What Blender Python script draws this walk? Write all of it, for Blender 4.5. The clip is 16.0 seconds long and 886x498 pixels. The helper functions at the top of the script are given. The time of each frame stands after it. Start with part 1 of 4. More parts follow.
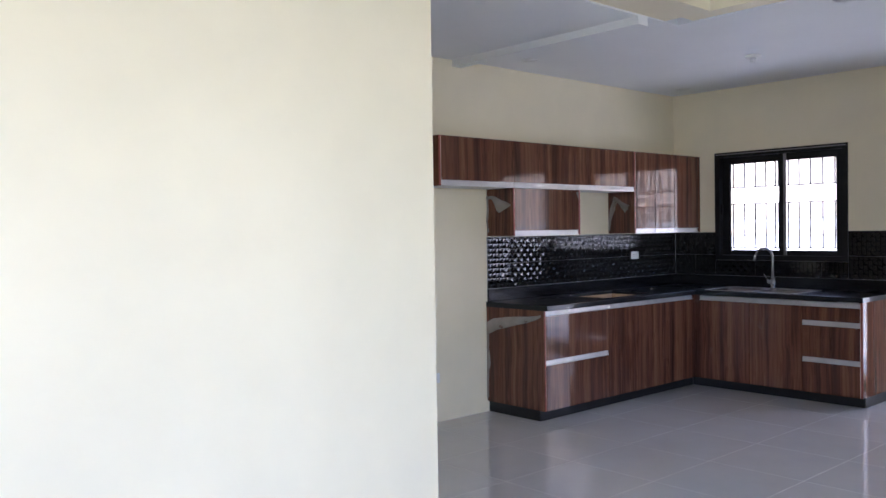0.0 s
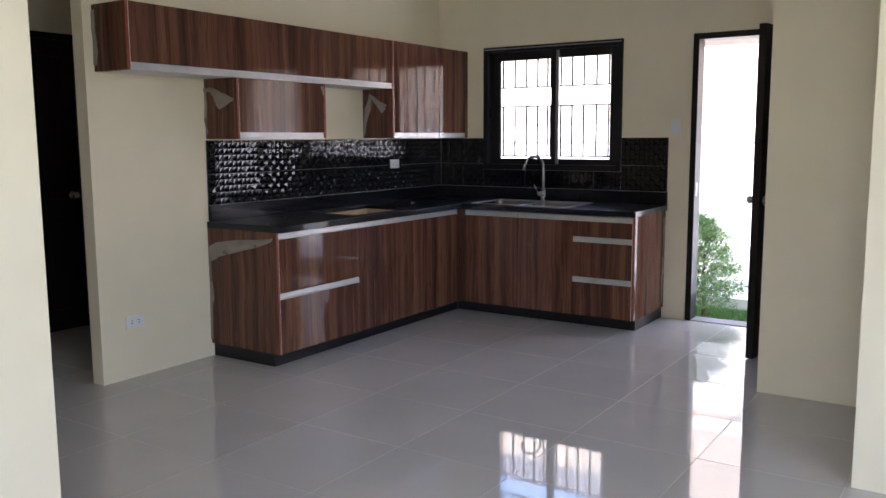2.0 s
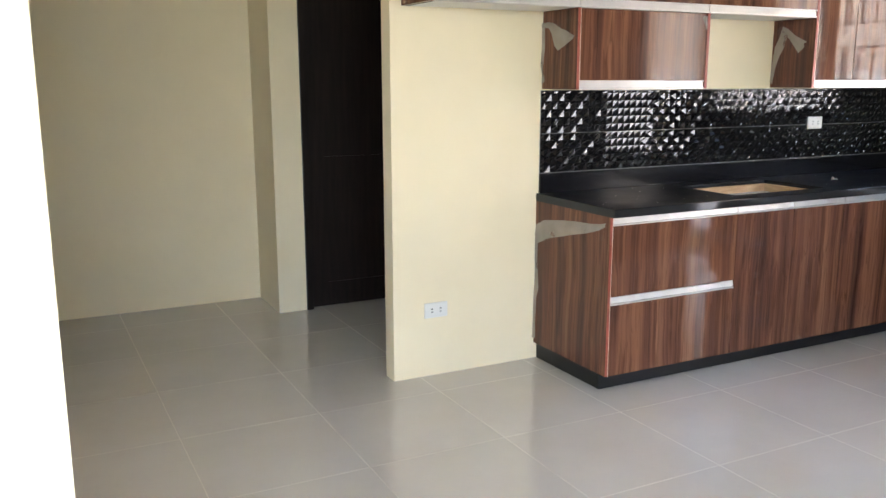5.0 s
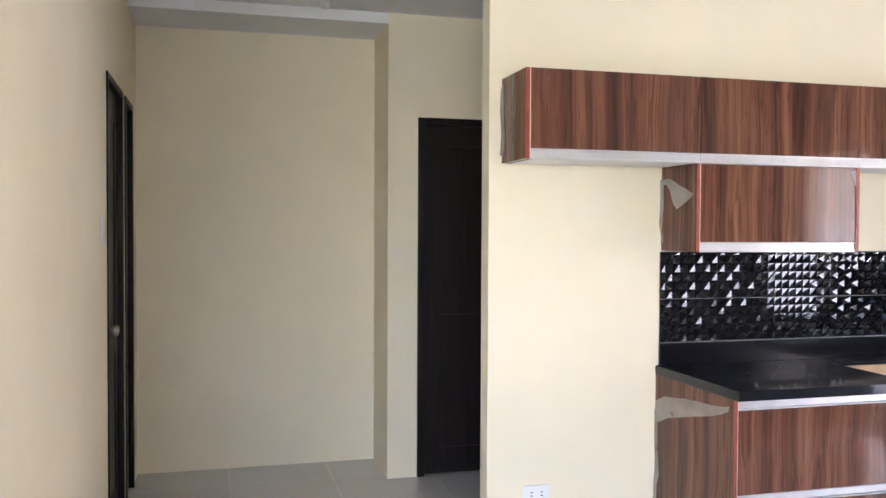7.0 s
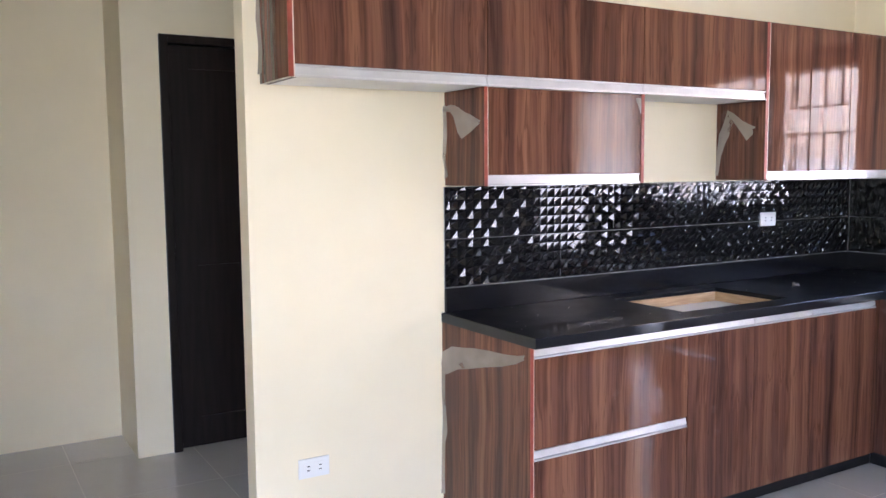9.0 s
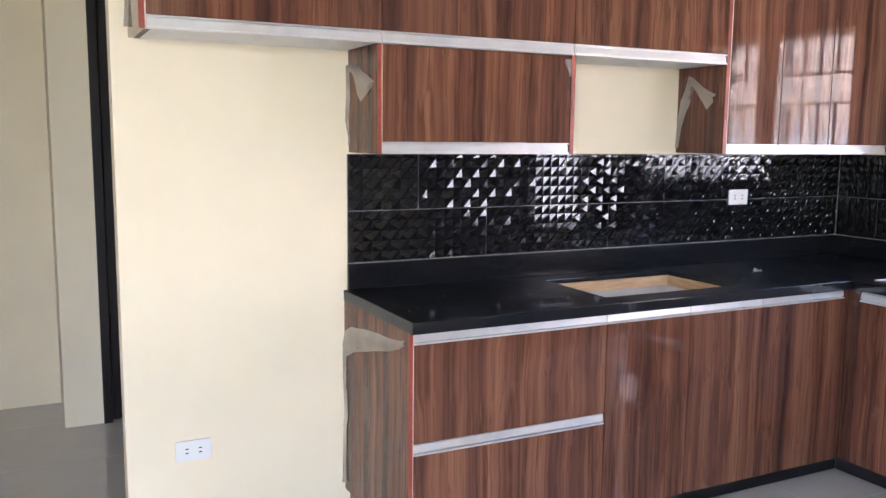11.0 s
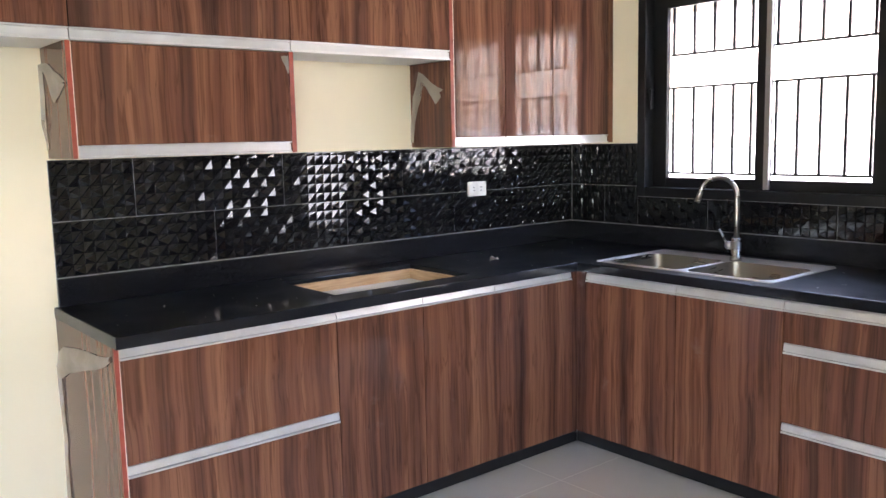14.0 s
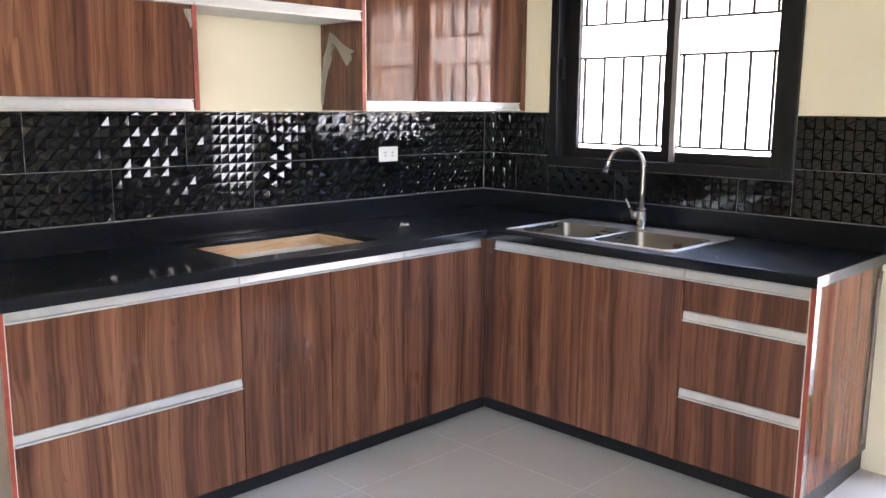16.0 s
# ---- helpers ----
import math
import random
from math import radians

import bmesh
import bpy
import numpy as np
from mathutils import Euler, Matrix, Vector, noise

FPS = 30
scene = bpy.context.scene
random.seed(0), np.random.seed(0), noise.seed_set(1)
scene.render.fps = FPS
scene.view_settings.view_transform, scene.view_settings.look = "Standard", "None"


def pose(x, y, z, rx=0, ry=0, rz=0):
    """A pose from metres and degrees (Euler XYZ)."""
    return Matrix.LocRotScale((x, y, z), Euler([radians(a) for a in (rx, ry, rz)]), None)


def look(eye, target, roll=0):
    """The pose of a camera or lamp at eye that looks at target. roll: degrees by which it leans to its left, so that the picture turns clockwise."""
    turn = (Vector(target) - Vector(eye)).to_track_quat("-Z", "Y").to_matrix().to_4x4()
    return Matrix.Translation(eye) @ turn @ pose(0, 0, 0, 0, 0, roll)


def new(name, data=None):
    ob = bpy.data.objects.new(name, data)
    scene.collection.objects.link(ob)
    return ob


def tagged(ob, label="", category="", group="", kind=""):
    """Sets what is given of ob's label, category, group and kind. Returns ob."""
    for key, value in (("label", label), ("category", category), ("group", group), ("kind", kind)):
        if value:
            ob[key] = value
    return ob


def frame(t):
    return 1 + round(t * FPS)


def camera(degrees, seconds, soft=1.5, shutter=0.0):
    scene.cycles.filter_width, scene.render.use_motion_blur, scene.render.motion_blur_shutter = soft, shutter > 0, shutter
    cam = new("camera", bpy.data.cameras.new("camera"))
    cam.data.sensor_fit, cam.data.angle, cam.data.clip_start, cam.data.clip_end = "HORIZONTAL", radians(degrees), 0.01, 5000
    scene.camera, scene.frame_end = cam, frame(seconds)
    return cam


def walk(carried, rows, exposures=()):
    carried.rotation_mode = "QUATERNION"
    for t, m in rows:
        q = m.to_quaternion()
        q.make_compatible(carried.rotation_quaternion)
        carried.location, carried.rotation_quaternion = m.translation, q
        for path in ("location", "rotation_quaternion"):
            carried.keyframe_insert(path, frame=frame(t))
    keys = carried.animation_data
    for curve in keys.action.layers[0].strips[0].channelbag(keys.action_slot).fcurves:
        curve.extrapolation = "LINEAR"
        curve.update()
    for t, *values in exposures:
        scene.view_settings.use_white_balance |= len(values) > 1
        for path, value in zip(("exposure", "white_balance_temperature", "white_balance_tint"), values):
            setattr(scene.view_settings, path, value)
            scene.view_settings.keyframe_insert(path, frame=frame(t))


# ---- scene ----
cam = camera(55.5, 16.0)
PATH = [
    (0, (-7.615, -4.88, 1.488), (-6.278, -3.393, 1.444), -0.9),
    (0.5, (-7.387, -4.743, 1.488), (-5.92, -3.389, 1.366), -0.2),
    (1, (-7.125, -4.6, 1.451), (-5.534, -3.4, 1.278), -0.4),
    (1.5, (-6.839, -4.446, 1.444), (-5.188, -3.338, 1.228), -1.2),
    (2, (-6.488, -4.319, 1.442), (-4.835, -3.225, 1.178), -0.3),
    (2.5, (-6.229, -4.232, 1.434), (-4.608, -3.106, 1.108), 0.1),
    (3, (-5.952, -4.106, 1.423), (-4.369, -2.944, 1.044), -0.3),
    (3.5, (-5.713, -4.002, 1.43), (-4.218, -2.738, 1.019), 0.6),
    (4, (-5.442, -3.921, 1.449), (-4.137, -2.466, 1.026), 2.2),
    (4.5, (-5.315, -3.828, 1.475), (-4.228, -2.208, 1.034), 1.3),
    (5, (-5.18, -3.681, 1.477), (-4.291, -1.932, 1.085), -0.1),
    (5.2, (-5.134, -3.649, 1.474), (-4.338, -1.85, 1.11), -0.4),
    (7.5, (-4.694, -3.437, 1.543), (-4.181, -1.504, 1.52), 0.2),
    (8, (-4.701, -3.293, 1.523), (-4.012, -1.418, 1.422), -0.0),
    (8.5, (-4.677, -3.103, 1.512), (-3.765, -1.329, 1.378), -1.0),
    (9, (-4.546, -3.022, 1.504), (-3.53, -1.31, 1.314), -0.5),
    (9.5, (-4.32, -2.978, 1.502), (-3.309, -1.268, 1.267), 0.2),
    (9.7, (-4.263, -2.964, 1.488), (-3.252, -1.256, 1.24), 0.2),
    (12, (-3.653, -3.189, 1.496), (-2.85, -1.376, 1.236), 0.9),
    (12.5, (-3.629, -3.207, 1.497), (-2.771, -1.419, 1.236), 0.2),
    (13, (-3.598, -3.205, 1.494), (-2.613, -1.481, 1.247), 0.3),
    (13.5, (-3.583, -3.21, 1.484), (-2.473, -1.565, 1.234), -0.6),
    (14, (-3.569, -3.212, 1.472), (-2.313, -1.677, 1.213), -1.3),
    (14.5, (-3.556, -3.229, 1.471), (-2.192, -1.791, 1.2), -1.2),
    (15, (-3.535, -3.229, 1.463), (-2.115, -1.852, 1.171), -0.6),
    (15.5, (-3.543, -3.215, 1.462), (-2.122, -1.844, 1.147), 0.1),
    (16, (-3.529, -3.206, 1.455), (-2.132, -1.813, 1.121), 0.4),
]
EXPOSURES = [(0, 2.92, 5450, 25), (1, 3.05, 5500, 25), (2, 2.74, 5900, 22), (2.5, 3.0, 5950, 23), (3, 3.55, 6200, 20), (3.5, 3.68, 6300, 18), (4, 4.0, 6300, 18), (5, 4.12, 6400, 17),
             (7.5, 4.36, 5800, 26), (8.5, 4.32, 5850, 27), (9.5, 4.28, 5700, 27), (12, 4.26, 6150, 24), (13, 4.25, 6200, 23), (16, 4.42, 6200, 20)]
walk(cam, [(t, look(eye, target, roll)) for t, eye, target, roll in PATH], EXPOSURES)

# ---- daylight ----
SUN_ELEVATION, SUN_AZIMUTH = 60.0, 174.0      # azimuth of the way towards the sun, from +x, counter-clockwise
world = bpy.data.worlds.new("sky")
scene.world = world
world.use_nodes = True
wn = world.node_tree
sky = wn.nodes.new("ShaderNodeTexSky")
sky.sky_type = "NISHITA"
sky.sun_disc = False
sky.sun_elevation = radians(SUN_ELEVATION)
sky.sun_rotation = radians(90 - SUN_AZIMUTH)
wn.links.new(sky.outputs["Color"], wn.nodes["Background"].inputs["Color"])
wn.nodes["Background"].inputs["Strength"].default_value = 0.15

sun = new("sun", bpy.data.lights.new("sun", "SUN"))
sun.data.energy, sun.data.angle, sun.data.color = 3.0, radians(0.5), (1.0, 0.96, 0.91)
se, sa = radians(SUN_ELEVATION), radians(SUN_AZIMUTH)
sun.matrix_basis = look((0, 0, 8), (-math.cos(se) * math.cos(sa), -math.cos(se) * math.sin(sa), 8 - math.sin(se)))

# fill lamps added for sky light: two in assumed, unseen living room openings behind the walk, two in the back door and
# the window
for name, spot, target, wide, high, power in (
        ("living_window_light", (-6.6, -7.28, 1.45), (-6.6, 0, 1.3), 3.6, 2.2, 6.0),
        ("entrance_light", (-9.42, -4.6, 1.25), (0, -4.6, 1.2), 1.7, 2.2, 0.9),
        ("back_door_light", (0.17, -2.76, 1.15), (-2, -2.76, 1.15), 0.78, 1.9, 0.68),
        ("kitchen_window_light", (0.16, -1.12, 1.67), (-2, -1.12, 1.67), 1.0, 0.8, 0.34)):
    lamp = new(name, bpy.data.lights.new(name, "AREA"))
    lamp.data.shape, lamp.data.size, lamp.data.size_y = "RECTANGLE", wide, high
    lamp.data.energy, lamp.data.color = power, (0.93, 0.97, 1.0)
    lamp.matrix_basis = look(spot, target)


# ---- materials ----
def shader(name, base=(0.8, 0.8, 0.8), rough=0.5, metal=0.0, spec=0.5):
    m = bpy.data.materials.new(name)
    m.use_nodes = True
    n = m.node_tree
    b = n.nodes["Principled BSDF"]
    b.inputs["Base Color"].default_value = (*base, 1)
    b.inputs["Roughness"].default_value = rough
    b.inputs["Metallic"].default_value = metal
    b.inputs["Specular IOR Level"].default_value = spec
    return m, n, b


def place_coords(n, scale=(1, 1, 1)):
    g = n.nodes.new("ShaderNodeNewGeometry")
    k = n.nodes.new("ShaderNodeMapping")
    k.inputs["Scale"].default_value = scale
    n.links.new(g.outputs["Position"], k.inputs["Vector"])
    return k.outputs["Vector"]


def noise_tex(n, vec, scale, detail=4.0, rough=0.55):
    t = n.nodes.new("ShaderNodeTexNoise")
    t.inputs["Scale"].default_value = scale
    t.inputs["Detail"].default_value = detail
    t.inputs["Roughness"].default_value = rough
    n.links.new(vec, t.inputs["Vector"])
    return t.outputs["Fac"]


def ramp(n, fac, stops):
    r = n.nodes.new("ShaderNodeValToRGB")
    e = r.color_ramp.elements
    while len(e) < len(stops):
        e.new(0.5)
    for el, (p, c) in zip(e, stops):
        el.position, el.color = p, (*c, 1)
    n.links.new(fac, r.inputs["Fac"])
    return r.outputs["Color"]


def span(n, fac, lo, hi, a=0.0, b=1.0):
    r = n.nodes.new("ShaderNodeMapRange")
    for key, v in (("From Min", lo), ("From Max", hi), ("To Min", a), ("To Max", b)):
        r.inputs[key].default_value = v
    n.links.new(fac, r.inputs["Value"])
    return r.outputs["Result"]


def mixed(n, fac, a, b, mode="MIX"):
    m = n.nodes.new("ShaderNodeMix")
    m.data_type, m.blend_type = "RGBA", mode
    for sock, v in ((m.inputs[0], fac), (m.inputs[6], a), (m.inputs[7], b)):
        if isinstance(v, (int, float)):
            sock.default_value = v
        elif isinstance(v, tuple):
            sock.default_value = (*v, 1)
        else:
            n.links.new(v, sock)
    return m.outputs[2]


def bump(n, b, height, strength, distance):
    k = n.nodes.new("ShaderNodeBump")
    k.inputs["Strength"].default_value = strength
    k.inputs["Distance"].default_value = distance
    n.links.new(height, k.inputs["Height"])
    n.links.new(k.outputs["Normal"], b.inputs["Normal"])


def paint(name, base, rough=0.55, tone=0.04):
    """Rolled wall paint: faint clouds, roller stipple."""
    m, n, b = shader(name, base, rough, spec=0.35)
    v = place_coords(n)
    cloud = noise_tex(n, v, 1.3, 5)
    fine = noise_tex(n, v, 260, 2)
    lo = tuple(c * (1 - tone * 1.6) for c in base)
    hi = tuple(min(1, c * (1 + tone)) for c in base)
    n.links.new(ramp(n, cloud, [(0.3, lo), (0.7, hi)]), b.inputs["Base Color"])
    n.links.new(span(n, noise_tex(n, v, 3.1, 3), 0.3, 0.7, rough - 0.06, rough + 0.08), b.inputs["Roughness"])
    bump(n, b, fine, 0.12, 0.002)
    return m


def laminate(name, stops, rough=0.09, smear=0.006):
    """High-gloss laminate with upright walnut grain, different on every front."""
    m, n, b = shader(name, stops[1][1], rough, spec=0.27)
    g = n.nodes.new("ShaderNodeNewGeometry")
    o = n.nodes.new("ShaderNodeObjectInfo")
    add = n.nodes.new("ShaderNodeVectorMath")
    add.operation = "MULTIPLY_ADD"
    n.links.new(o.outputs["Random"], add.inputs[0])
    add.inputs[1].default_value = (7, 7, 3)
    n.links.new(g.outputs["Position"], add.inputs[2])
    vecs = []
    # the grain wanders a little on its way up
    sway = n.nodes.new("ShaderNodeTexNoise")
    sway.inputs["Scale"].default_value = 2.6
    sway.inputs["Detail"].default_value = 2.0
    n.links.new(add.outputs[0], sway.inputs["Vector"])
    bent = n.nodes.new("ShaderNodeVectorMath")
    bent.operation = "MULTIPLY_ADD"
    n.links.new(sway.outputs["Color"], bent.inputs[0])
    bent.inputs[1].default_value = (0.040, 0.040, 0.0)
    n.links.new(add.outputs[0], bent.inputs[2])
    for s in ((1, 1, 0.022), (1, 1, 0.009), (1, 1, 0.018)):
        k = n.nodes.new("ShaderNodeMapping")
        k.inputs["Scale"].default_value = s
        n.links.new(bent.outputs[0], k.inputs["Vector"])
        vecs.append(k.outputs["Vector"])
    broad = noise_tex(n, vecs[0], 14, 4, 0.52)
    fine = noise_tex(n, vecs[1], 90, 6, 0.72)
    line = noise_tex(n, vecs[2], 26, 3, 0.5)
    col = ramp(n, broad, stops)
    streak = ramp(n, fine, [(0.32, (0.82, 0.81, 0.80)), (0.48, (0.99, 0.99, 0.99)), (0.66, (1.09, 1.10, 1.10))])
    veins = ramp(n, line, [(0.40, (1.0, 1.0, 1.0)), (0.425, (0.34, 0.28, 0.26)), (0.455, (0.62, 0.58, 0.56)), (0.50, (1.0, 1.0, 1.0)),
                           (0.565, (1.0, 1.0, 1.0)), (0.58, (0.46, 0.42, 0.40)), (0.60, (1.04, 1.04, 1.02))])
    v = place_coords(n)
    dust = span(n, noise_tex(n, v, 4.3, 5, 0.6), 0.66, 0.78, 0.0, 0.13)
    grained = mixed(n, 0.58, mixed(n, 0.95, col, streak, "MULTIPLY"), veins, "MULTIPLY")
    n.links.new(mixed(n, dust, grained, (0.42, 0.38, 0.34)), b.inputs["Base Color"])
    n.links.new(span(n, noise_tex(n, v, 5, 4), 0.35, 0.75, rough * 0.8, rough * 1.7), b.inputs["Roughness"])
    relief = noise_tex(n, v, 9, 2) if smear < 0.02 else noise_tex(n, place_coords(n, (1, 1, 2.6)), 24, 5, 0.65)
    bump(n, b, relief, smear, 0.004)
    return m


WOOD_STOPS = [(0.30, (0.056, 0.025, 0.019)), (0.42, (0.100, 0.042, 0.029)), (0.52, (0.150, 0.062, 0.037)), (0.63, (0.205, 0.090, 0.051)), (0.74, (0.265, 0.128, 0.076))]
WOOD = laminate("gloss_walnut_laminate", WOOD_STOPS, 0.045)
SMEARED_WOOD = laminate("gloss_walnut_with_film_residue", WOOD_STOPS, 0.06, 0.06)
CREAM = paint("cream_wall_paint", (0.87, 0.770, 0.560))
CEILING = paint("white_ceiling_paint", (0.82, 0.81, 0.80), 0.7, 0.02)
OUTER_WALL = paint("white_outdoor_paint", (0.80, 0.79, 0.77), 0.7, 0.05)
OUTER_CREAM = paint("cream_outdoor_paint", (0.70, 0.575, 0.43), 0.7, 0.05)
ROOFING = paint("grey_painted_roof_metal", (0.20, 0.185, 0.20), 0.5, 0.1)

m, n, b = shader("polished_porcelain", (0.5, 0.47, 0.43), 0.05, spec=0.80)
v = place_coords(n)
o = n.nodes.new("ShaderNodeObjectInfo")
cloud = ramp(n, noise_tex(n, v, 2.2, 6, 0.6), [(0.3, (0.575, 0.55, 0.515)), (0.7, (0.625, 0.60, 0.565))])
tone = ramp(n, o.outputs["Random"], [(0.0, (0.985, 0.985, 0.985)), (1.0, (1.015, 1.012, 1.01))])
n.links.new(mixed(n, 1.0, cloud, tone, "MULTIPLY"), b.inputs["Base Color"])
n.links.new(span(n, noise_tex(n, v, 1.6, 6, 0.65), 0.35, 0.75, 0.015, 0.06), b.inputs["Roughness"])
bump(n, b, noise_tex(n, v, 7, 2), 0.006, 0.003)
PORCELAIN = m

m, n, b = shader("grout", (0.62, 0.58, 0.52), 0.8)
v = place_coords(n)
n.links.new(ramp(n, noise_tex(n, v, 14, 4), [(0.3, (0.62, 0.59, 0.53)), (0.7, (0.74, 0.70, 0.64))]), b.inputs["Base Color"])
GROUT = m
m, n, b = shader("grey_tile_grout", (0.26, 0.25, 0.24), 0.8)
n.links.new(ramp(n, noise_tex(n, place_coords(n), 20, 4), [(0.3, (0.20, 0.195, 0.19)), (0.7, (0.34, 0.33, 0.32))]), b.inputs["Base Color"])
TILE_GROUT = m

m, n, b = shader("polished_granite_top", (0.02, 0.021, 0.025), 0.4, spec=0.12)
v = place_coords(n)
grain = noise_tex(n, v, 420, 3, 0.7)
n.links.new(ramp(n, grain, [(0.45, (0.004, 0.0048, 0.007)), (0.66, (0.010, 0.0115, 0.016)), (0.76, (0.05, 0.052, 0.06))]), b.inputs["Base Color"])
n.links.new(span(n, noise_tex(n, v, 4, 5), 0.3, 0.7, 0.38, 0.48), b.inputs["Roughness"])
b.inputs["Coat Weight"].default_value = 0.5
b.inputs["Coat Roughness"].default_value = 0.06
GRANITE_TOP = m

m, n, b = shader("black_granite", (0.012, 0.012, 0.014), 0.18, spec=0.25)
v = place_coords(n)
grain = noise_tex(n, v, 420, 3, 0.7)
n.links.new(ramp(n, grain, [(0.45, (0.005, 0.005, 0.0065)), (0.66, (0.013, 0.013, 0.016)), (0.76, (0.05, 0.05, 0.055))]), b.inputs["Base Color"])
n.links.new(span(n, noise_tex(n, v, 4, 5), 0.3, 0.7, 0.12, 0.20), b.inputs["Roughness"])
GRANITE = m

m, n, b = shader("black_glazed_tile", (0.008, 0.008, 0.009), 0.10, spec=0.58)
v = place_coords(n)
n.links.new(span(n, noise_tex(n, v, 30, 3), 0.3, 0.7, 0.03, 0.07), b.inputs["Roughness"])
n.links.new(ramp(n, noise_tex(n, v, 12, 3), [(0.3, (0.004, 0.004, 0.005)), (0.7, (0.009, 0.009, 0.010))]), b.inputs["Base Color"])
GLAZE = m

m, n, b = shader("brushed_aluminium", (0.78, 0.79, 0.81), 0.34, 0.62)
v = place_coords(n)
n.links.new(span(n, noise_tex(n, v, 60, 4), 0.3, 0.7, 0.28, 0.42), b.inputs["Roughness"])
n.links.new(ramp(n, noise_tex(n, v, 8, 4), [(0.3, (0.56, 0.56, 0.57)), (0.7, (0.68, 0.68, 0.68))]), b.inputs["Base Color"])
ALU = m

m, n, b = shader("brushed_steel", (0.41, 0.385, 0.345), 0.28, 1.0)
v = place_coords(n, (1, 1, 6))
n.links.new(span(n, noise_tex(n, v, 6, 3), 0.3, 0.7, 0.24, 0.34), b.inputs["Roughness"])
STEEL = m
m, n, b = shader("satin_steel", (0.60, 0.565, 0.51), 0.42, 1.0)
n.links.new(span(n, noise_tex(n, place_coords(n, (5, 1, 1)), 14, 3), 0.3, 0.7, 0.38, 0.47), b.inputs["Roughness"])
SATIN = m
# sink steel again, its colour darkened for the shade inside the bowls
m, n, b = shader("shade_darkened_bowl_steel", (0.30, 0.28, 0.25), 0.30, 1.0)
n.links.new(span(n, noise_tex(n, place_coords(n, (1, 1, 6)), 6, 3), 0.3, 0.7, 0.24, 0.36), b.inputs["Roughness"])
SHADED_STEEL = m

m, n, b = shader("dark_door_stain", (0.012, 0.008, 0.007), 0.38, spec=0.22)
v = place_coords(n, (1, 1, 0.06))
n.links.new(ramp(n, noise_tex(n, v, 40, 4, 0.6), [(0.3, (0.008, 0.0055, 0.0048)), (0.7, (0.018, 0.012, 0.010))]), b.inputs["Base Color"])
bump(n, b, noise_tex(n, v, 60, 3), 0.1, 0.002)
DARK_DOOR = m

m, n, b = shader("black_window_aluminium", (0.007, 0.0065, 0.007), 0.36, spec=0.3)
v = place_coords(n)
n.links.new(span(n, noise_tex(n, v, 25, 4), 0.3, 0.7, 0.28, 0.46), b.inputs["Roughness"])
BLACK_ALU = m
GREY_ALU = shader("grey_window_aluminium", (0.30, 0.28, 0.28), 0.4, 0.4)[0]

m, n, b = shader("red_edge_band", (0.36, 0.065, 0.03), 0.32)
v = place_coords(n)
n.links.new(ramp(n, noise_tex(n, v, 18, 4), [(0.3, (0.20, 0.035, 0.020)), (0.7, (0.34, 0.07, 0.04))]), b.inputs["Base Color"])
RED_EDGE = m
DARK_EDGE = paint("dark_brown_board_edge", (0.05, 0.022, 0.016), 0.5, 0.15)
PALE_EDGE = shader("pale_edge_band", (0.70, 0.55, 0.45), 0.4)[0]
m, n, b = shader("white_melamine", (0.74, 0.73, 0.70), 0.42)
n.links.new(ramp(n, noise_tex(n, place_coords(n), 6, 4), [(0.3, (0.70, 0.69, 0.66)), (0.7, (0.77, 0.76, 0.73))]), b.inputs["Base Color"])
MELAMINE = m
m, n, b = shader("raw_plywood", (0.56, 0.36, 0.19), 0.7)
n.links.new(ramp(n, noise_tex(n, place_coords(n, (1, 1, 14)), 9, 5), [(0.3, (0.46, 0.28, 0.14)), (0.7, (0.66, 0.45, 0.25))]), b.inputs["Base Color"])
PLYWOOD = m
BLACK_KICK = paint("black_plinth", (0.010, 0.010, 0.011), 0.42, 0.2)
m, n, b = shader("white_switch_plastic", (0.80, 0.79, 0.76), 0.32)
PLASTIC = m
SLOT = shader("dark_slot", (0.02, 0.02, 0.02), 0.6)[0]
CRUMB = paint("plaster_crumb", (0.78, 0.75, 0.70), 0.8, 0.1)

m, n, b = shader("torn_protective_film", (0.60, 0.54, 0.46), 0.34)
n.links.new(span(n, noise_tex(n, place_coords(n), 7, 2, 0.5), 0.3, 0.7, 0.36, 0.50), b.inputs["Alpha"])
bump(n, b, noise_tex(n, place_coords(n), 40, 3), 0.5, 0.008)
FILM = m

m, n, b = shader("clear_glass", (1, 1, 1), 0.0)
b.inputs["Transmission Weight"].default_value = 1.0
b.inputs["IOR"].default_value = 1.05
GLASS = m

m, n, b = shader("bush_leaf", (0.075, 0.16, 0.05), 0.5)
g = n.nodes.new("ShaderNodeNewGeometry")
green = ramp(n, g.outputs["Random Per Island"], [(0.0, (0.15, 0.27, 0.09)), (0.6, (0.25, 0.40, 0.16)), (1.0, (0.38, 0.50, 0.25))])
n.links.new(green, b.inputs["Base Color"])
thin = n.nodes.new("ShaderNodeBsdfTranslucent")
n.links.new(green, thin.inputs["Color"])
both = n.nodes.new("ShaderNodeMixShader")
both.inputs[0].default_value = 0.5
n.links.new(b.outputs[0], both.inputs[1])
n.links.new(thin.outputs[0], both.inputs[2])
n.links.new(both.outputs[0], n.nodes["Material Output"].inputs["Surface"])
LEAF = m
m, n, b = shader("grass_blade", (0.09, 0.2, 0.035), 0.6)
g = n.nodes.new("ShaderNodeNewGeometry")
n.links.new(ramp(n, g.outputs["Random Per Island"], [(0.0, (0.08, 0.19, 0.035)), (1.0, (0.18, 0.34, 0.08))]), b.inputs["Base Color"])
GRASS = m
BARK = paint("bush_bark", (0.16, 0.11, 0.07), 0.9, 0.3)
